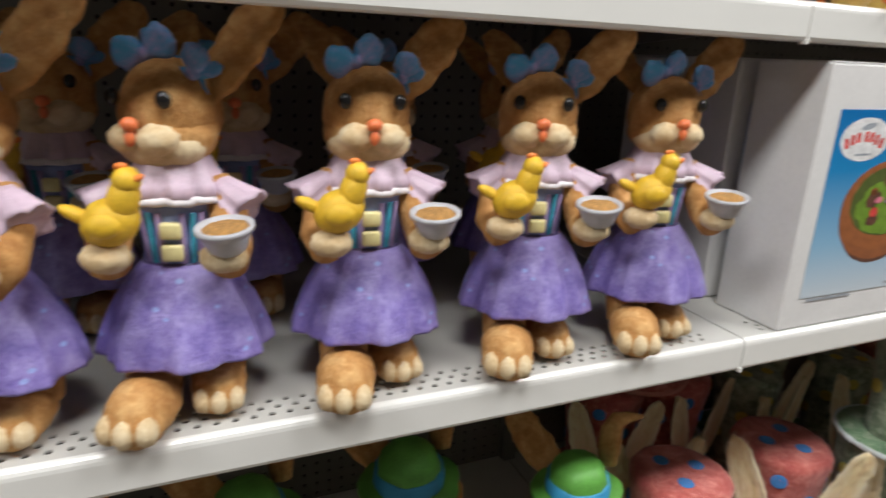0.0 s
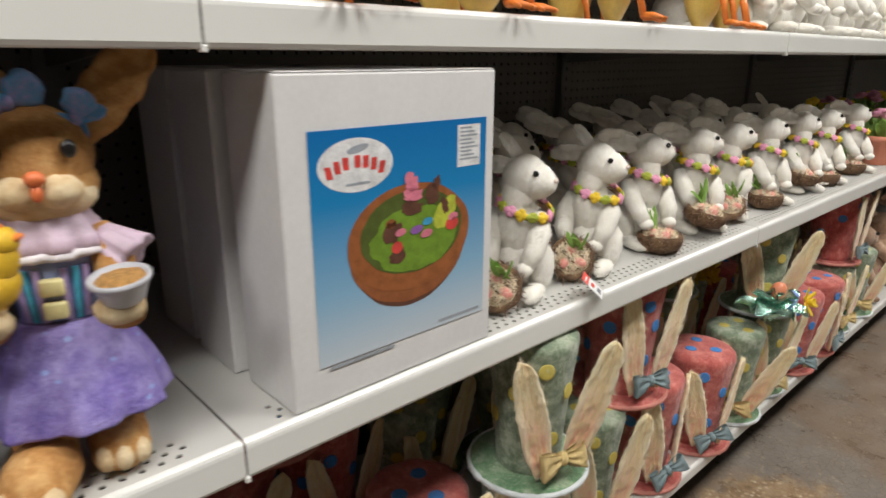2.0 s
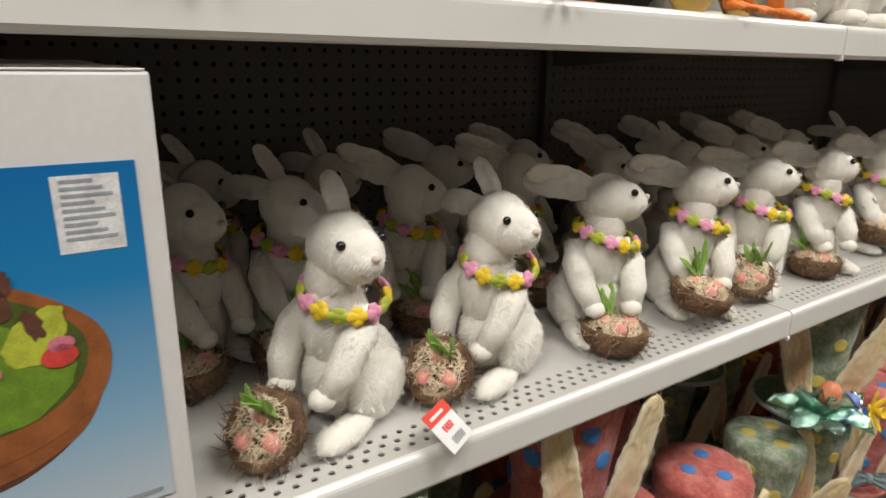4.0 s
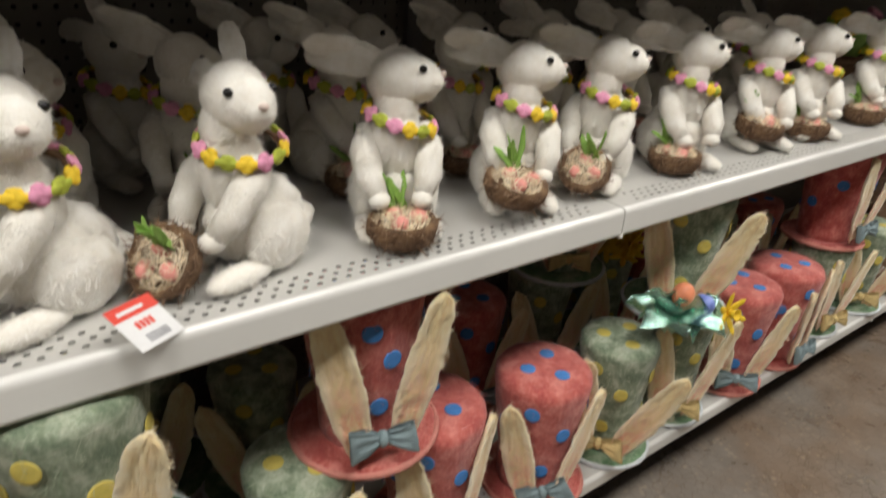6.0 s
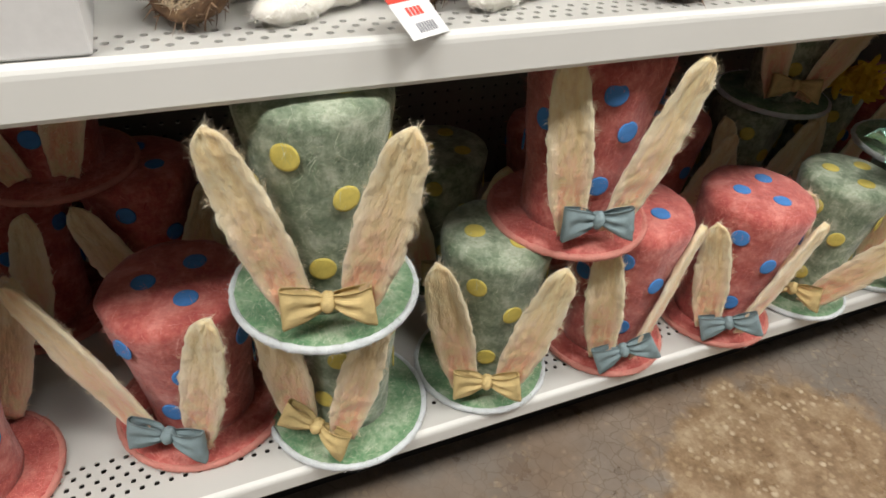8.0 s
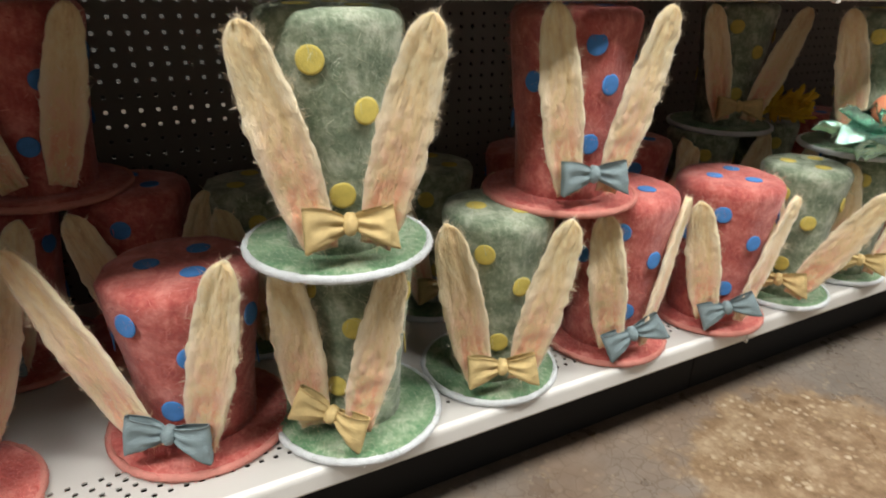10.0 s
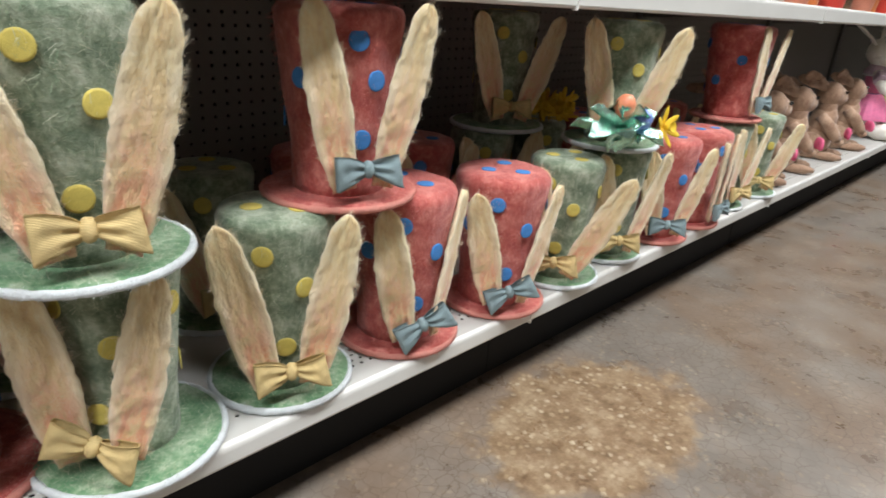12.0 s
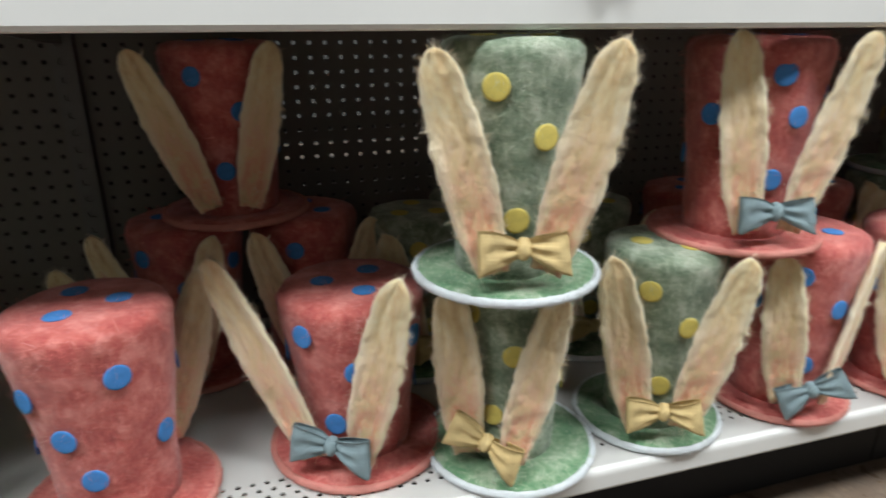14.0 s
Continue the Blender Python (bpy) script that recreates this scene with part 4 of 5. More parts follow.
# ---- rabbit dolls in violet dresses ----
def folded(profile, n, folds, depth, seed=0.0):
    v, f = [], []
    for j, (r, z) in enumerate(profile):
        d = depth * (1 - j / (len(profile) - 1)) ** 0.8
        for i in range(n):
            a = 2 * math.pi * i / n
            k = 1 + d * (math.sin(folds * a + seed) + 0.5 * math.sin(2.3 * folds * a + 1 + seed))
            v.append((r * k * math.cos(a), r * k * math.sin(a) * 0.9, z + 0.012 * d * math.sin(folds * a + 2)))
    for j in range(len(profile) - 1):
        for i in range(n):
            q = (i + 1) % n
            f.append((j * n + i, j * n + q, (j + 1) * n + q, (j + 1) * n + i))
    f += [tuple(reversed(range(n))), tuple(range((len(profile) - 1) * n, len(profile) * n))]
    return v, f


def hair_loop(side):
    """A soft rounded bow loop, pinched at the knot and dented in front."""
    v, f, n, k = [], [], 18, 9
    for j in range(k + 1):
        q = j / k
        hh = 0.005 + 0.0125 * math.sin(math.pi * (0.08 + 0.82 * q)) ** 0.8
        dd = 0.004 + 0.0065 * math.sin(math.pi * (0.08 + 0.86 * q))
        if j == k:
            hh, dd = hh * 0.5, dd * 0.5
        for i in range(n):
            a = 2 * math.pi * i / n
            dent = 1 - 0.45 * max(0.0, -math.sin(a)) ** 2 * math.sin(math.pi * q)
            v.append((side * (0.004 + 0.031 * q), math.sin(a) * dd * dent, math.cos(a) * hh * (1 + 0.1 * math.sin(3 * a + j))))
    for j in range(k):
        for i in range(n):
            q = (i + 1) % n
            w = (j * n + i, j * n + q, (j + 1) * n + q, (j + 1) * n + i)
            f.append(w if side < 0 else w[::-1])
    f.append(tuple(range(k * n, k * n + n)) if side < 0 else tuple(reversed(range(k * n, k * n + n))))
    return v, f


def doll(x, y, z, yaw, head_yaw=0, size=1.0, dress=None, fur=None, face=None, cloth="violet", label=""):
    dress, fur, face = dress or PURPLE, fur or BROWN_FUR, face or CREAM_FUR
    key = cloth + "_"
    top = thing("rabbit_doll", pose(x, y, z, 0, 0, yaw) @ Matrix.Scale(size, 4), label or "brown resin rabbit in violet dress holding chick and bowl", "rabbit figurine", cloth + " rabbit dolls")
    for s in (-1, 1):
        leg = part("leg", shared(f"{key}leg{s}", lambda: tube([(0.034 * s, -0.006 + 0.014 * s, 0.105), (0.031 * s, -0.006 + 0.018 * s, 0.06), (0.03 * s, -0.012 + 0.022 * s, 0.03)], [0.02, 0.029, 0.028], 14), fur), None, top)
        part("foot", shared(f"{key}foot", lambda: join(blob(0.032, 0.046, 0.03, pose(0, -0.018, 0.03), 0.07, 18, 12, 1.0), blob(0.03, 0.024, 0.023, pose(0, -0.042, 0.0235), 0.06, 16, 10, 2.0)), fur), None, leg, pose(0.029 * s, -0.022 + 0.026 * s, 0, 0, 0, 9 * s) @ Matrix.Scale(1.0 - 0.06 * s, 4))
        part("toe_tuft", shared(f"{key}toe", lambda: join(*[blob(0.0108, 0.0135, 0.0145, pose(0.0175 * k, -0.0585 + 0.005 * abs(k), 0.0235, -15), 0.1, 12, 8, k) for k in (-1, 0, 1)]), face), None, leg, pose(0.029 * s, -0.022 + 0.026 * s, 0, 0, 0, 9 * s) @ Matrix.Scale(1.0 - 0.06 * s, 4), "cream paw tip")
    part("skirt", shared(key + "skirt", lambda: folded([(0.085, 0.071), (0.0885, 0.0715), (0.0885, 0.075), (0.083, 0.095), (0.073, 0.12), (0.061, 0.141), (0.05, 0.157), (0.042, 0.166), (0.036, 0.1705)], 120, 8, 0.055), dress), None, top, None, cloth + " skirt with soft folds")
    part("bodice", shared(key + "bodice", lambda: lathe([(0.037, 0.166), (0.0385, 0.195), (0.0425, 0.228), (0.0425, 0.234), (0.03, 0.236)], 28, 0.02, 0, 0.85), BLUE_PAINT if cloth == "violet" else dress), None, top)
    part("blouse", shared(key + "blouse", lambda: lathe([(0.036, 0.226), (0.04, 0.236), (0.041, 0.25), (0.03, 0.274)], 28, 0.03, 2.0, 0.85), face), None, top, None, "cream blouse")
    for k in (0.184, 0.207):
        part("button", shared(key + "button", lambda: box(-0.0105, 0.0105, -0.005, 0.005, -0.0088, 0.0088, 0.003), PALE_YELLOW), None, top, pose(0, -0.036, k))
    part("collar", shared(key + "collar", lambda: folded([(0.047, 0.239), (0.05, 0.241), (0.047, 0.253), (0.0445, 0.2555), (0.0435, 0.262), (0.04, 0.266), (0.037, 0.274), (0.03, 0.282)], 72, 9, 0.07, 1.0), LILAC), None, top, None, "lilac ruffled collar")
    part("collar_edge", shared(key + "collar_edge", lambda: folded([(0.046, 0.2325), (0.0505, 0.233), (0.0515, 0.237), (0.0495, 0.2415), (0.045, 0.242)], 72, 9, 0.075, 1.0), WHITE_RUFFLE), None, top, None, "white scalloped edge")
    part("waist_line", shared(key + "waist", lambda: lathe([(0.0365, 0.167), (0.0395, 0.1675), (0.0398, 0.1695), (0.037, 0.171)], 28, 0.02, 0, 0.86), DARK_VIOLET), None, top, None, "dark line at the waist")
    if cloth == "violet":
        for s in (-1, 1):
            for k, tone in ((15, LILAC_BOW), (29, TEAL), (42, LILAC_BOW)):
                a = radians(s * k)
                part("bodice_stripe", shared("stripe" + tone.name, lambda: box(-0.0028, 0.0028, -0.0012, 0.0012, -0.027, 0.027, 0.0005), tone), None, top, Matrix.Translation((0.0405 * math.sin(a), -0.0352 * math.cos(a), 0.198)) @ Euler((radians(6), 0, a)).to_matrix().to_4x4())
    for s in (-1, 1):
        arm = part("arm", shared(f"{key}arm{s}", lambda: tube([(0.036 * s, 0, 0.25), (0.052 * s, -0.012, 0.222), (0.058 * s, -0.04, 0.192), (0.054 * s + 0.004, -0.066, 0.183)], [0.018, 0.02, 0.021, 0.02], 12), fur), None, top)
        part("sleeve", shared(f"{key}sleeve{s}", lambda: moved(folded([(0.021, -0.03), (0.026, -0.032), (0.024, -0.024), (0.018, 0.0), (0.014, 0.016)], 36, 5, 0.2), pose(0.048 * s, -0.008, 0.24, -20, 52 * -s)), LILAC), None, arm)
        part("paw", shared(f"{key}paw{s}", lambda: blob(0.023, 0.02, 0.0155, pose(0.0525 * s + 0.004, -0.076, 0.1925), 0.12, 14, 10, s), face), None, arm)
    chick = part("chick", shared(key + "chick", lambda: join(blob(0.034, 0.025, 0.028, pose(-0.064, -0.088, 0.228, 0, -24), 0.06, 16, 12), blob(0.018, 0.017, 0.03, pose(-0.047, -0.092, 0.255, 0, 16), 0.04, 14, 10), blob(0.016, 0.016, 0.0165, pose(-0.041, -0.093, 0.277), 0.04, 14, 10), blob(0.021, 0.009, 0.0085, pose(-0.1, -0.086, 0.236, 0, 28), 0.05, 12, 8), blob(0.02, 0.007, 0.014, pose(-0.066, -0.111, 0.228), 0.1, 12, 8)), CHICK), None, top, pose(0.011, -0.008, 0.045) @ Matrix.Scale(0.8, 4), "yellow chick")
    part("comb", shared(key + "comb", lambda: join(blob(0.008, 0.0035, 0.0045, pose(-0.045, -0.095, 0.2935), 0.2, 10, 8), blob(0.0075, 0.0055, 0.004, pose(-0.027, -0.098, 0.281, 0, -30), 0.1, 10, 8)), ORANGE), None, chick, None, "orange comb and beak")
    bowl = part("bowl", shared(key + "bowl", lambda: lathe([(0.016, -0.004), (0.023, 0.002), (0.029, 0.018), (0.031, 0.024), (0.0345, 0.026), (0.0345, 0.031), (0.031, 0.032), (0.029, 0.027), (0.01, 0.024)], 26), SILVER), None, top, pose(0.062, -0.082, 0.202, 8, -4) @ Matrix.Scale(0.79, 4), "silver bowl")
    part("grain", shared(key + "grain", lambda: blob(0.0285, 0.0285, 0.007, None, 0.2, 16, 8), GRAIN), None, bowl, pose(0, 0, 0.025), "golden grain")
    head = part("head", shared(key + "head", lambda: join(blob(0.049, 0.05, 0.052, pose(0, 0, 0.046), 0.05, 24, 16, 2.0), blob(0.05, 0.042, 0.034, pose(0, -0.006, 0.024), 0.04, 20, 12)), fur), None, top, pose(0, 0.008, 0.275, 0, 0, head_yaw))
    part("muzzle", shared(key + "muzzle", lambda: join(blob(0.047, 0.034, 0.026, pose(0, -0.017, 0.014), 0.06, 20, 12), blob(0.021, 0.02, 0.016, pose(-0.016, -0.042, 0.022), 0.1, 14, 10), blob(0.021, 0.02, 0.016, pose(0.016, -0.042, 0.022), 0.1, 14, 10)), face), None, head, None, "cream muzzle")
    part("nose", shared(key + "nose", lambda: join(blob(0.0086, 0.0075, 0.007, pose(0, -0.0595, 0.037), 0.1, 12, 8), blob(0.005, 0.005, 0.008, pose(0, -0.06, 0.024), 0.1, 10, 8)), PINK_NOSE), None, head, None, "orange nose")
    for s in (-1, 1):
        part("eye", shared(key + "eye", lambda: blob(0.0074, 0.006, 0.0085, None, 0, 12, 10), BLACK_GLOSS), None, head, pose(0.029 * s, -0.046, 0.06, 0, 0, 25 * s), "black eye")
        em = pose(0.034, 0.008, 0.064, -8, 38, -12) @ Matrix.Scale(1.14, 4) if s > 0 else pose(-0.02, 0.02, 0.072, -44, -10, 18) @ Matrix.Scale(1.1, 4)
        ear = part("ear", shared(key + "ear", lambda: leaf_shape(0.105, 0.046, 0.012, 4.0, 0.012, 10, 18), fur), None, head, em)

        bm = pose(0.037, -0.012, 0.084, 14, -52, -14) @ Matrix.Scale(0.82, 4) if s > 0 else pose(-0.014, -0.014, 0.1, 10, -20, 8) @ Matrix.Scale(0.98, 4)
        knot = part("hair_bow", shared(key + "hairknot", lambda: blob(0.0085, 0.009, 0.009, None, 0.2, 12, 8), HAIR_RIBBON), None, head, bm, "painted blue and lilac bow")
        for side in (-1, 1):
            part("bow_loop", shared(f"{key}hairloop{side}", lambda: hair_loop(side), HAIR_RIBBON), None, knot, pose(0, 0, 0, 0, -18 * side))
            part("bow_tail", shared(f"{key}hairtail{side}", lambda: leaf_shape(0.034, 0.02, 0.004, 3.0 + side, 0.006, 6, 8), HAIR_RIBBON), None, knot, pose(0, 0.004, 0, 0, 180 - 48 * side))
    return top


for dx, dyaw, hyaw in ((-0.946, -25, 5), (-0.763, -14, -26), (-0.56, -8, 0), (-0.337, -18, -6), (-0.136, -18, 4)):
    doll(dx, 0.086, MID + 0.001, dyaw, hyaw)
for dx in (-0.9, -0.68, -0.46, -0.24):
    doll(dx, 0.34, MID + 0.001, -12, 8)


# ---- white cartons with a printed panel ----
def printed_sky():
    mat, nt, bsdf = material("printed_blue_fade", 0.35)
    tc, sep = nt.nodes.new("ShaderNodeTexCoord"), nt.nodes.new("ShaderNodeSeparateXYZ")
    nt.links.new(tc.outputs["Object"], sep.inputs[0])
    mr = nt.nodes.new("ShaderNodeMapRange")
    mr.inputs[1].default_value, mr.inputs[2].default_value = 0.05, 0.335
    nt.links.new(sep.outputs[2], mr.inputs[0])
    nt.links.new(ramp(nt, mr.outputs[0], [(0.0, (0.55, 0.62, 0.68)), (0.3, (0.24, 0.44, 0.62)), (0.7, (0.012, 0.22, 0.5)), (1.0, (0.004, 0.15, 0.42))]), bsdf.inputs["Base Color"])
    return mat


SKY_PRINT = printed_sky()
PRINTS = {k: plain("print_" + k, c, 0.4, 0.25, 60, bumps=0.0) for k, c in dict(brown=(0.3, 0.1, 0.035), dark=(0.13, 0.055, 0.035), rim=(0.33, 0.11, 0.035), moss=(0.09, 0.12, 0.025), grass=(0.17, 0.3, 0.03), lime=(0.5, 0.55, 0.06), pink=(0.75, 0.22, 0.3), red=(0.7, 0.07, 0.06), blue=(0.06, 0.35, 0.6), violet=(0.3, 0.12, 0.42), white=(0.8, 0.8, 0.8), grey=(0.35, 0.38, 0.42)).items()}


def flat(points, y, t=0.0002):
    """A thin printed shape on an upright face."""
    n = len(points)
    v = [(a, y, b) for a, b in points] + [(a, y + t, b) for a, b in points]
    return v, [tuple(range(n)), tuple(reversed(range(n, 2 * n)))] + [(i, n + i, n + (i + 1) % n, (i + 1) % n) for i in range(n)]


def oval(cx, cz, rx, rz, n=32, tilt=0.0, wob=0.0):
    out = []
    for i in range(n):
        a = 2 * math.pi * i / n
        k = 1 + wob * noise.noise((3 * math.cos(a), 3 * math.sin(a), cx * 90))
        p, q = rx * k * math.cos(a), rz * k * math.sin(a)
        out.append((cx + p * math.cos(tilt) - q * math.sin(tilt), cz + p * math.sin(tilt) + q * math.cos(tilt)))
    return out


def carton(x, y, yaw):
    c = thing("carton", pose(x, y, MID + 0.001, 0, 0, yaw), "white cardboard box with blue picture panel of a basket", "box", "cartons")
    w, d, h = 0.336, 0.122, 0.398
    part("box_body", shared("carton", lambda: box(0, w, 0, d, 0, h, 0.0025), CARD, False), None, c)
    part("top_flap", shared("carton_flap", lambda: join(box(0.003, w - 0.003, 0.0006, d - 0.002, h + 0.0002, h + 0.0022, 0.0008)), CARD, False), None, c)
    pic = part("picture_panel", shared("carton_sky", lambda: box(0.036, 0.319, -0.0012, -0.0002, 0.05, 0.336), SKY_PRINT, False), None, c, None, "printed blue panel fading to white")

    def ink(name, pts, mat, level):
        part(name, mesh_of(name, *flat(pts, -0.0014 - 0.00025 * level), smooth=False), mat, pic)
    ink("logo_oval", oval(0.1, 0.293, 0.054, 0.032), PRINTS["white"], 0)
    for i in range(7):
        u = 0.0585 + 0.0112 * i + (0.005 if i > 2 else 0.0)
        rise = 0.2775 + 0.0125 * math.sin(math.pi * (i + 0.5) / 7)
        lean = 0.0012 * (i - 3)
        ink("logo_bar", [(u, rise), (u + 0.0085, rise), (u + 0.0085 + lean, rise + 0.0145), (u + lean, rise + 0.0145)], PRINTS["red"], 1)
    ink("logo_caption", [(0.084, 0.2695), (0.118, 0.2695), (0.118, 0.2725), (0.084, 0.2725)], PRINTS["grey"], 1)
    ink("logo_mark", oval(0.102, 0.312, 0.016, 0.0045, 20, 0.2), PRINTS["grey"], 1)
    ink("basket_base_print", oval(0.181, 0.171, 0.09, 0.074, 48, 0.0, 0.02), PRINTS["dark"], 0)
    ink("basket_wall_print", oval(0.182, 0.178, 0.098, 0.075, 48, 0.0, 0.02), PRINTS["brown"], 1)
    ink("basket_rim_print", oval(0.184, 0.19, 0.103, 0.071, 48, 0.0, 0.02), PRINTS["rim"], 2)
    ink("grass_print", oval(0.186, 0.197, 0.086, 0.055, 48, 0.0, 0.03), PRINTS["moss"], 3)
    ink("grass_print", oval(0.189, 0.187, 0.074, 0.044, 40, 0.0, 0.12), PRINTS["grass"], 4)
    ink("grass_print", oval(0.24, 0.214, 0.026, 0.015, 24, 0.8, 0.25), PRINTS["lime"], 5)
    for cx, cz, rx, rz, tilt, tone in ((0.182, 0.262, 0.011, 0.013, 0.2, "pink"), (0.184, 0.246, 0.017, 0.009, 0.1, "pink"), (0.182, 0.229, 0.018, 0.009, 0.0, "dark"), (0.217, 0.244, 0.012, 0.014, 0.3, "dark"),
                                       (0.225, 0.256, 0.006, 0.01, -0.4, "dark"), (0.15, 0.203, 0.015, 0.013, 0.3, "dark"), (0.148, 0.214, 0.008, 0.006, 0.0, "brown"), (0.24, 0.224, 0.006, 0.012, 0.3, "dark"), (0.158, 0.17, 0.014, 0.01, 0.2, "dark")):
        ink("figure_print", oval(cx, cz, rx, rz, 18, tilt, 0.45), PRINTS[tone], 6)
    for cx, cz, rx, rz, tone in ((0.163, 0.2, 0.009, 0.005, "pink"), (0.157, 0.181, 0.009, 0.008, "red"), (0.19, 0.199, 0.011, 0.0055, "violet"), (0.209, 0.207, 0.009, 0.005, "blue"), (0.207, 0.191, 0.0105, 0.0055, "pink"), (0.253, 0.197, 0.012, 0.009, "red"), (0.255, 0.206, 0.009, 0.006, "pink")):
        ink("egg_print", oval(cx, cz, rx, rz, 24, 0.15, 0.08), PRINTS[tone], 7)
    ink("barcode_label", [(0.264, 0.272), (0.307, 0.272), (0.307, 0.328), (0.264, 0.328)], PRINTS["white"], 0)
    for i in range(9):
        ink("barcode_bar", [(0.269, 0.281 + 0.0052 * i), (0.302 - 0.006 * (i % 3), 0.281 + 0.0052 * i), (0.302 - 0.006 * (i % 3), 0.2835 + 0.0052 * i), (0.269, 0.2835 + 0.0052 * i)], PRINTS["grey"], 1)
    ink("caption_bar", [(0.05, 0.0435), (0.15, 0.0435), (0.15, 0.0475), (0.05, 0.0475)], PRINTS["grey"], 0)
    ink("caption_bar", [(0.23, 0.056), (0.31, 0.056), (0.31, 0.06), (0.23, 0.06)], PRINTS["grey"], 1)
    return c


carton(0.070, 0.007, 0.3)
carton(0.062, 0.155, -1.0)
carton(0.066, 0.300, 0.5)

# ---- price tag over the shelf lip ----
tag_o, tag_u, tag_v = Vector((0.636, 0.003, 0.9040)), Vector((0.047, 0.029, -0.004)), Vector((0.0255, -0.028, -0.0375))
tag_n = tag_u.cross(tag_v).normalized() * -0.0005


def on_tag(u0, u1, v0, v1, lift):
    q = [tag_u * a + tag_v * b + tag_n * lift for a, b in ((u0, v0), (u1, v0), (u1, v1), (u0, v1))]
    return q + [p - tag_n * 0.9 for p in q], [(0, 1, 2, 3), (7, 6, 5, 4), (0, 4, 5, 1), (1, 5, 6, 2), (2, 6, 7, 3), (3, 7, 4, 0)]


tag = thing("price_tag", Matrix.Translation(tag_o), "white paper price tag with red band", "price tag")
part("card", mesh_of("card", *on_tag(0, 1, 0, 1, 0), smooth=False), PAPER, tag)
part("red_band", mesh_of("red_band", *on_tag(0, 1, 0, 0.3, 1), smooth=False), RED_INK, tag)
part("band_line", mesh_of("band_line", *on_tag(0.16, 0.72, 0.13, 0.2, 1.9), smooth=False), PAPER, tag)
for i in range(4):
    part("price_bar", mesh_of("price_bar", *on_tag(0.3 + 0.1 * i, 0.37 + 0.1 * i, 0.42, 0.58, 1), smooth=False), RED_INK, tag)
for i in range(7):
    part("barcode_bar", mesh_of("barcode_bar", *on_tag(0.3 + 0.07 * i, 0.34 + 0.07 * i, 0.72, 0.9, 1), smooth=False), GREY_INK, tag)


# ---- upper shelf: terracotta planters, yellow chicks, white rabbits ----
def planter(x, w):
    p = thing("terracotta_planter", pose(x, 0.02, UP + 0.001), "smooth terracotta-coloured rounded planter", "planter", "terracotta planters")
    part("pot", mesh_of("pot", *box(0, w, 0, 0.17, 0, 0.16, 0.028), smooth=True), TERRA, p)
    part("rim", mesh_of("rim", *box(-0.006, w + 0.006, -0.006, 0.176, 0.155, 0.185, 0.008), smooth=True), TERRA, p)
    for k in (0.03, 0.052):
        part("dimple", shared("dimple", lambda: blob(0.006, 0.004, 0.009), TERRA), None, p, pose(w - k, 0.001, 0.035))


planter(-0.62, 0.18)
planter(-0.41, 0.186)
planter(-0.207, 0.156)


def metal_chick(x, y, yaw, lean):
    c = thing("yellow_chick", pose(x, y, UP + 0.001, 0, 0, yaw), "yellow painted metal chick with orange wire legs", "chick figure", "yellow chicks")
    part("body", shared("mc_body", lambda: lathe([(0.012, 0.0), (0.035, 0.008), (0.062, 0.035), (0.082, 0.08), (0.086, 0.13), (0.07, 0.18), (0.045, 0.21)], 28, 0, 0, 0.45), SUNNY), None, c, pose(0, 0, 0, 0, lean))
    part("head", shared("mc_head", lambda: blob(0.05, 0.035, 0.048), SUNNY), None, c, pose(0.02, 0, 0.245, 0, lean))
    part("wing", shared("mc_wing", lambda: leaf_shape(0.12, 0.07, 0.006, 1.0, 0.01, 6, 10), SUNNY), None, c, pose(0.045, -0.04, 0.07, -12, 28))
    part("beak", shared("mc_beak", lambda: tube([(0, 0, 0), (0.03, 0, -0.004)], [0.012, 0.002], 8), ORANGE), None, c, pose(0.068, 0, 0.245))
    for s in (-1, 1):
        lg = part("leg", shared("mc_leg", lambda: tube([(0, 0, 0.085), (0.004, -0.012, 0.05), (0, -0.022, 0.012)], [0.0075, 0.0065, 0.006], 8), ORANGE), None, c, pose(0.03 + 0.036 * s, -0.03, 0))
        for a in (-38, 0, 38):
            part("toe", shared("mc_toe", lambda: tube([(0, 0, 0), (0, -0.018, 0.0), (0, -0.04, -0.006)], [0.006, 0.005, 0.0035], 6), ORANGE), None, lg, pose(0, -0.022, 0.012, 0, 0, a))


for i, (cx, cy) in enumerate(((0.16, 0.07), (0.43, 0.07), (0.77, 0.07), (1.12, 0.08), (1.26, 0.1))):
    metal_chick(cx, cy, (8, 14, 30, 10, 20)[i], (0, 3, 6, -4, 0)[i])
for cx in (0.27, 0.58, 0.95):
    metal_chick(cx, 0.3, 5, 0)
for i in range(10):
    rabbit(1.50 + 0.172 * i, 0.125, UP + 0.001, (-30, 10, -20, 15, 5)[i % 5], 30, "back", extras=False, label="plain white sisal rabbit sitting on the upper shelf", size=1.05)
for rx, ry in ((1.45, 0.3), (1.75, 0.32), (2.1, 0.3)):
    rabbit(rx, ry, UP + 0.001, 0, 20, "up", extras=False, label="plain white sisal rabbit sitting on the upper shelf", size=1.05)


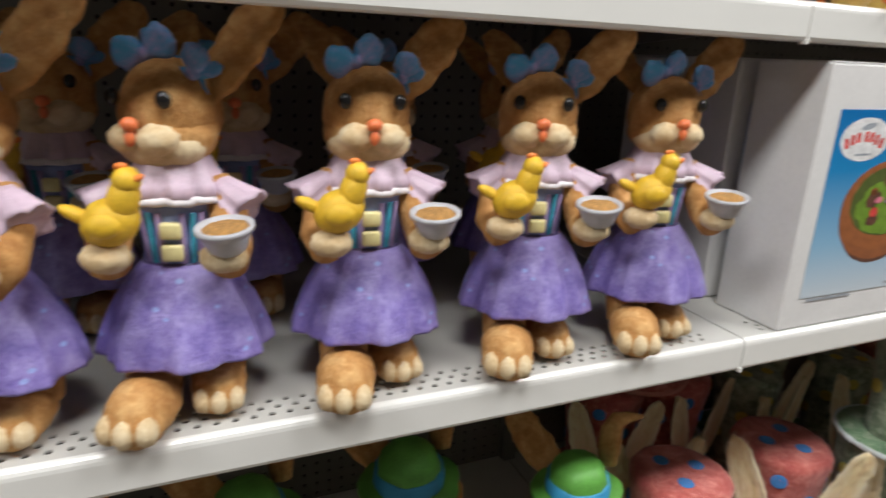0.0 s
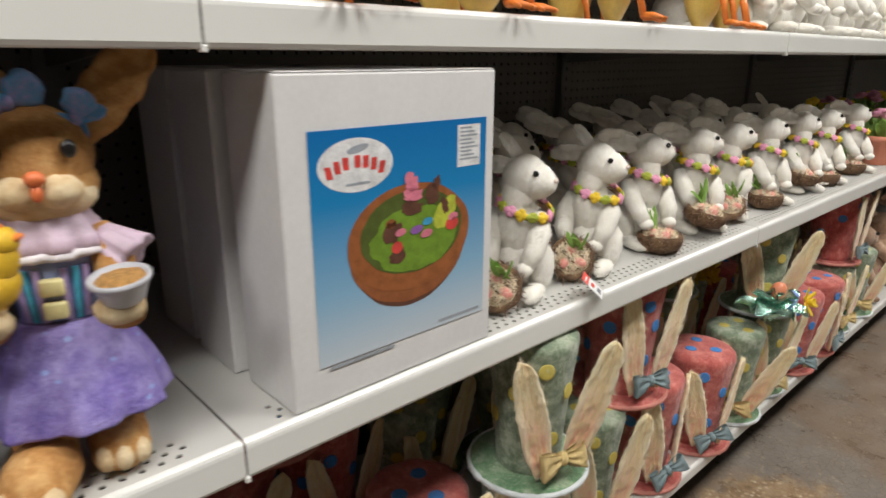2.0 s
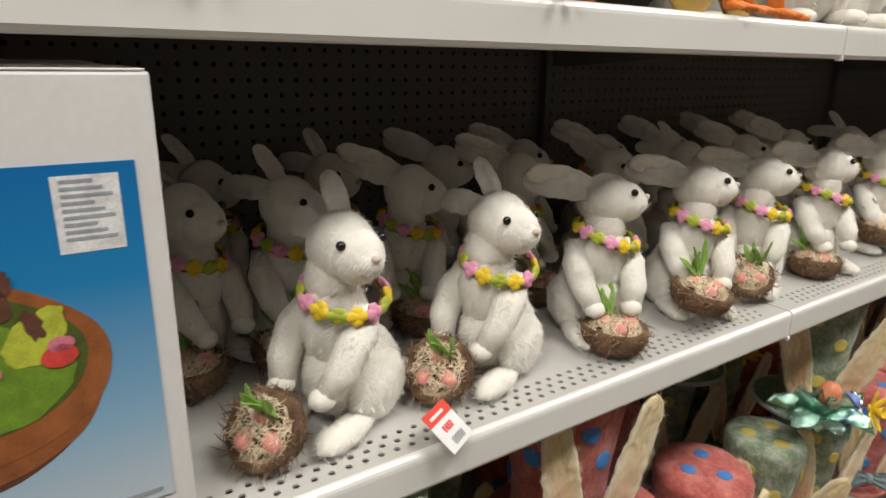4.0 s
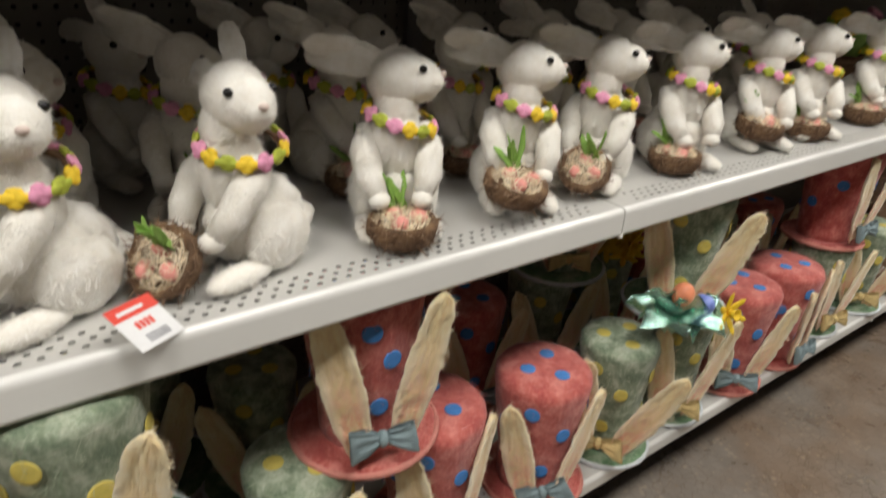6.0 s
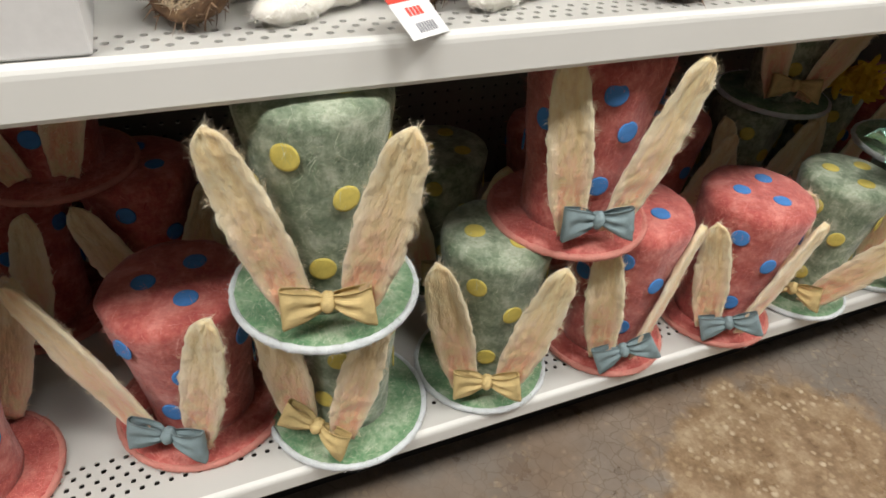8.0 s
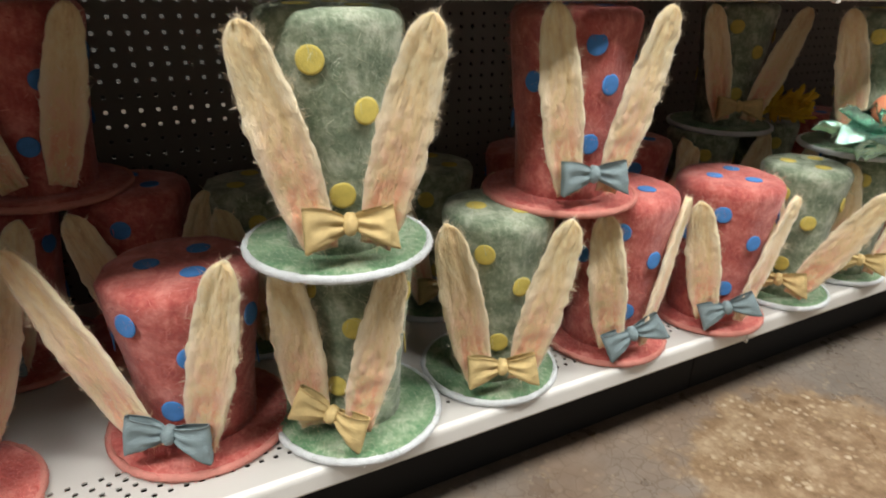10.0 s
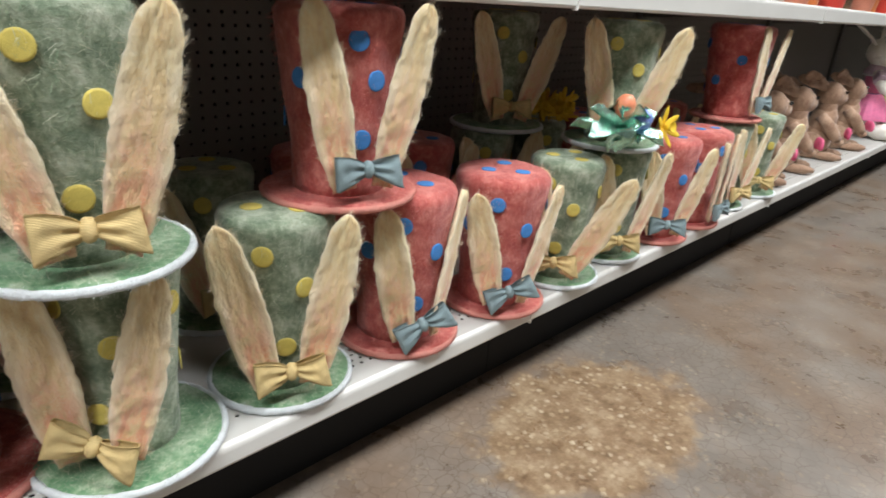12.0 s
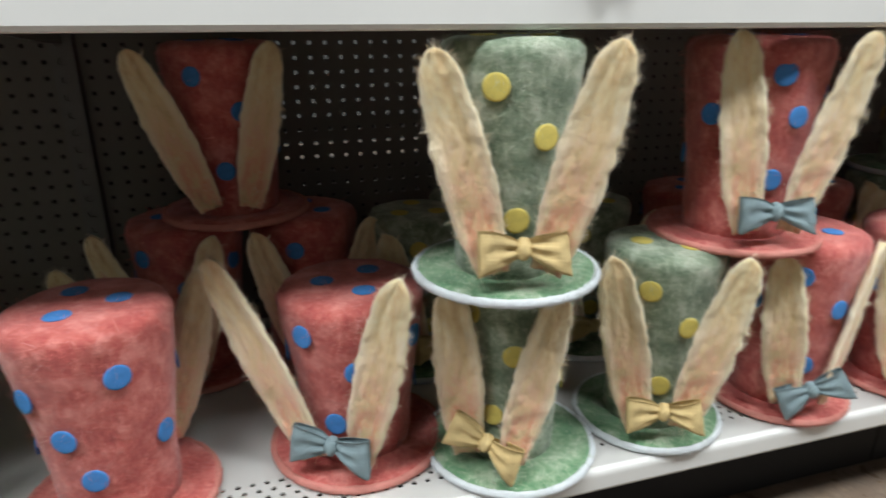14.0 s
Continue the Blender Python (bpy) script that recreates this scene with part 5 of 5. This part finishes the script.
# ---- base shelf: figures in green hats, tan rabbits, far goods ----
def gardener(x, y, yaw, size):
    g = thing("green_hat_rabbit", pose(x, y, DECK + 0.001, 0, 0, yaw) @ Matrix.Scale(size, 4), "brown rabbit figure with green hat and blue hatband", "rabbit figurine", "green-hat rabbits")
    part("body", shared("gd_body", lambda: join(blob(0.075, 0.07, 0.12, pose(0, 0, 0.12), 0.06), blob(0.025, 0.05, 0.02, pose(-0.04, -0.05, 0.02)), blob(0.025, 0.05, 0.02, pose(0.04, -0.05, 0.02)), blob(0.022, 0.025, 0.06, pose(-0.075, -0.02, 0.15, 20, 20)), blob(0.022, 0.025, 0.06, pose(0.075, -0.02, 0.15, 20, -20))), HAT_GREEN), None, g, None, "green coat")
    part("head", shared("gd_head", lambda: join(blob(0.06, 0.055, 0.06, pose(0, -0.005, 0.285), 0.05), blob(0.032, 0.03, 0.025, pose(0, -0.05, 0.27), 0.08)), BROWN_FUR), None, g)
    part("nose", shared("gd_nose", lambda: blob(0.01, 0.008, 0.008, pose(0, -0.08, 0.28)), PINK_NOSE), None, g)
    h = part("hat", shared("gd_hat", lambda: lathe([(0.058, 0.328), (0.07, 0.331), (0.066, 0.337), (0.046, 0.343), (0.043, 0.365), (0.036, 0.383), (0.02, 0.391), (0.004, 0.392)], 28, 0.09), HAT_GREEN), None, g, pose(0, 0, 0.003, 5, -4), "bright green hat")
    part("hatband", shared("gd_band", lambda: lathe([(0.049, 0.343), (0.0485, 0.345), (0.0465, 0.362), (0.0445, 0.363)], 28, 0.05), BAND), None, h, None, "sky-blue band")
    for s in (-1, 1):
        part("eye", shared("bead", lambda: blob(0.0052, 0.0052, 0.0052, None, 0, 12, 8), BLACK_GLOSS), None, g, pose(0.03 * s, -0.05, 0.3))
    part("ear", shared("gd_ear", lambda: leaf_shape(0.12, 0.062, 0.014, 6.0, 0.02, 10, 14), BROWN_FUR), None, g, pose(-0.05, 0.01, 0.335, -8, -46, -14), "orange-brown ear")
    part("bent_ear", shared("gd_bent_ear", lambda: tube([(0, 0, 0), (-0.002, 0, 0.03), (-0.003, 0.0, 0.06), (0.004, 0, 0.078), (0.02, 0, 0.084), (0.042, 0, 0.088)], [0.014, 0.018, 0.017, 0.015, 0.01, 0.003], 12, 0.6), BROWN_FUR), None, g, pose(0.03, 0.018, 0.352, -4, 4), "orange-brown ear bent over at its tip")


gardener(-0.165, 0.11, -25, 1.07)
gardener(-0.43, 0.2, -10, 1.15)
gardener(-0.68, 0.21, 5, 1.12)
gardener(-0.93, 0.18, 0, 1.08)

for tx, tyaw in ((2.98, 35), (3.30, 40), (3.72, 30), (4.1, 45)):
    t = rabbit(tx, 0.16, DECK + 0.001, tyaw - 15, tyaw + 25, "back", size=1.36, kind="tan", extras=False, label="tan rabbit figure with pink heart, sitting on base shelf")
    part("heart", shared("heart", lambda: join(blob(0.017, 0.007, 0.02, pose(-0.01, 0, 0.006, 0, 35), 0.05), blob(0.017, 0.007, 0.02, pose(0.01, 0, 0.006, 0, -35), 0.05)), HOT_PINK), None, t, pose(0.03, -0.088, 0.085, 0, 0, tyaw), "pink heart")
for tx in (3.1, 3.5, 3.9):
    rabbit(tx, 0.4, DECK + 0.001, 10, 30, "up", size=1.3, kind="tan", extras=False, label="tan rabbit figure sitting behind others on base shelf")
doll(4.62, 0.17, DECK + 0.001, 10, 0, 1.42, PINK_DRESS, FUR, FUR, "pink", "white rabbit doll in bright pink dress on base shelf")
doll(5.15, 0.17, DECK + 0.001, 10, 0, 1.35, PALE_YELLOW, FUR, FUR, "cream", "white rabbit doll in cream dress on base shelf")
doll(5.65, 0.17, DECK + 0.001, 10, 0, 1.35, PINK_DRESS, FUR, FUR, "pink", "white rabbit doll in bright pink dress on base shelf")


def potted(x, y, z, mat, size, flowers):
    p = thing("potted_plant", pose(x, y, z + 0.001, 0, 0, 80 * x) @ Matrix.Scale(size, 4), "small painted pot with green leaves and bright flowers", "potted plant", "potted plants")
    pot = part("pot", mesh_of("pot", *lathe([(0.036, 0.0), (0.04, 0.003), (0.052, 0.08), (0.058, 0.082), (0.058, 0.1), (0.052, 0.1), (0.05, 0.09)], 24)), mat, p)
    rr = random.Random(int(x * 100))
    for i in range(26):
        part("leaf", shared("plant_leaf", lambda: leaf_shape(0.09, 0.028, 0.002, 3.0, 0.03, 4, 8), LEAF), None, p, pose(rr.uniform(-0.02, 0.02), rr.uniform(-0.02, 0.02), 0.085, rr.uniform(-20, 50), rr.uniform(-45, 45), rr.uniform(0, 360)))
    for i in range(5):
        part("bloom", shared("plant_bloom_" + flowers, lambda: join(*[blob(0.012, 0.012, 0.008, pose(0.01 * math.cos(q), 0.01 * math.sin(q), 0), 0.2, 8, 6) for q in (0, 1.3, 2.6, 3.9, 5.2)]), FLOWER[flowers]), None, p, pose(rr.uniform(-0.05, 0.05), rr.uniform(-0.05, 0.05), rr.uniform(0.14, 0.19), rr.uniform(-40, 40), rr.uniform(-40, 40)))


for i in range(7):
    potted(2.78 + 0.2 * i, 0.1 + 0.03 * (i % 2), MID, (TERRA, ORANGE, RED_INK, NEST)[i % 4], 1.15, ("pink", "yellow", "lime")[i % 3])
    potted(2.72 + 0.22 * i, 0.32, MID, (NEST, TERRA)[i % 2], 1.3, ("yellow", "pink")[i % 2])
for i in range(6):
    rabbit(4.25 + 0.2 * i, 0.13, MID + 0.001, 15, 40, "back", extras=False, label="plain white sisal rabbit sitting on the middle shelf")
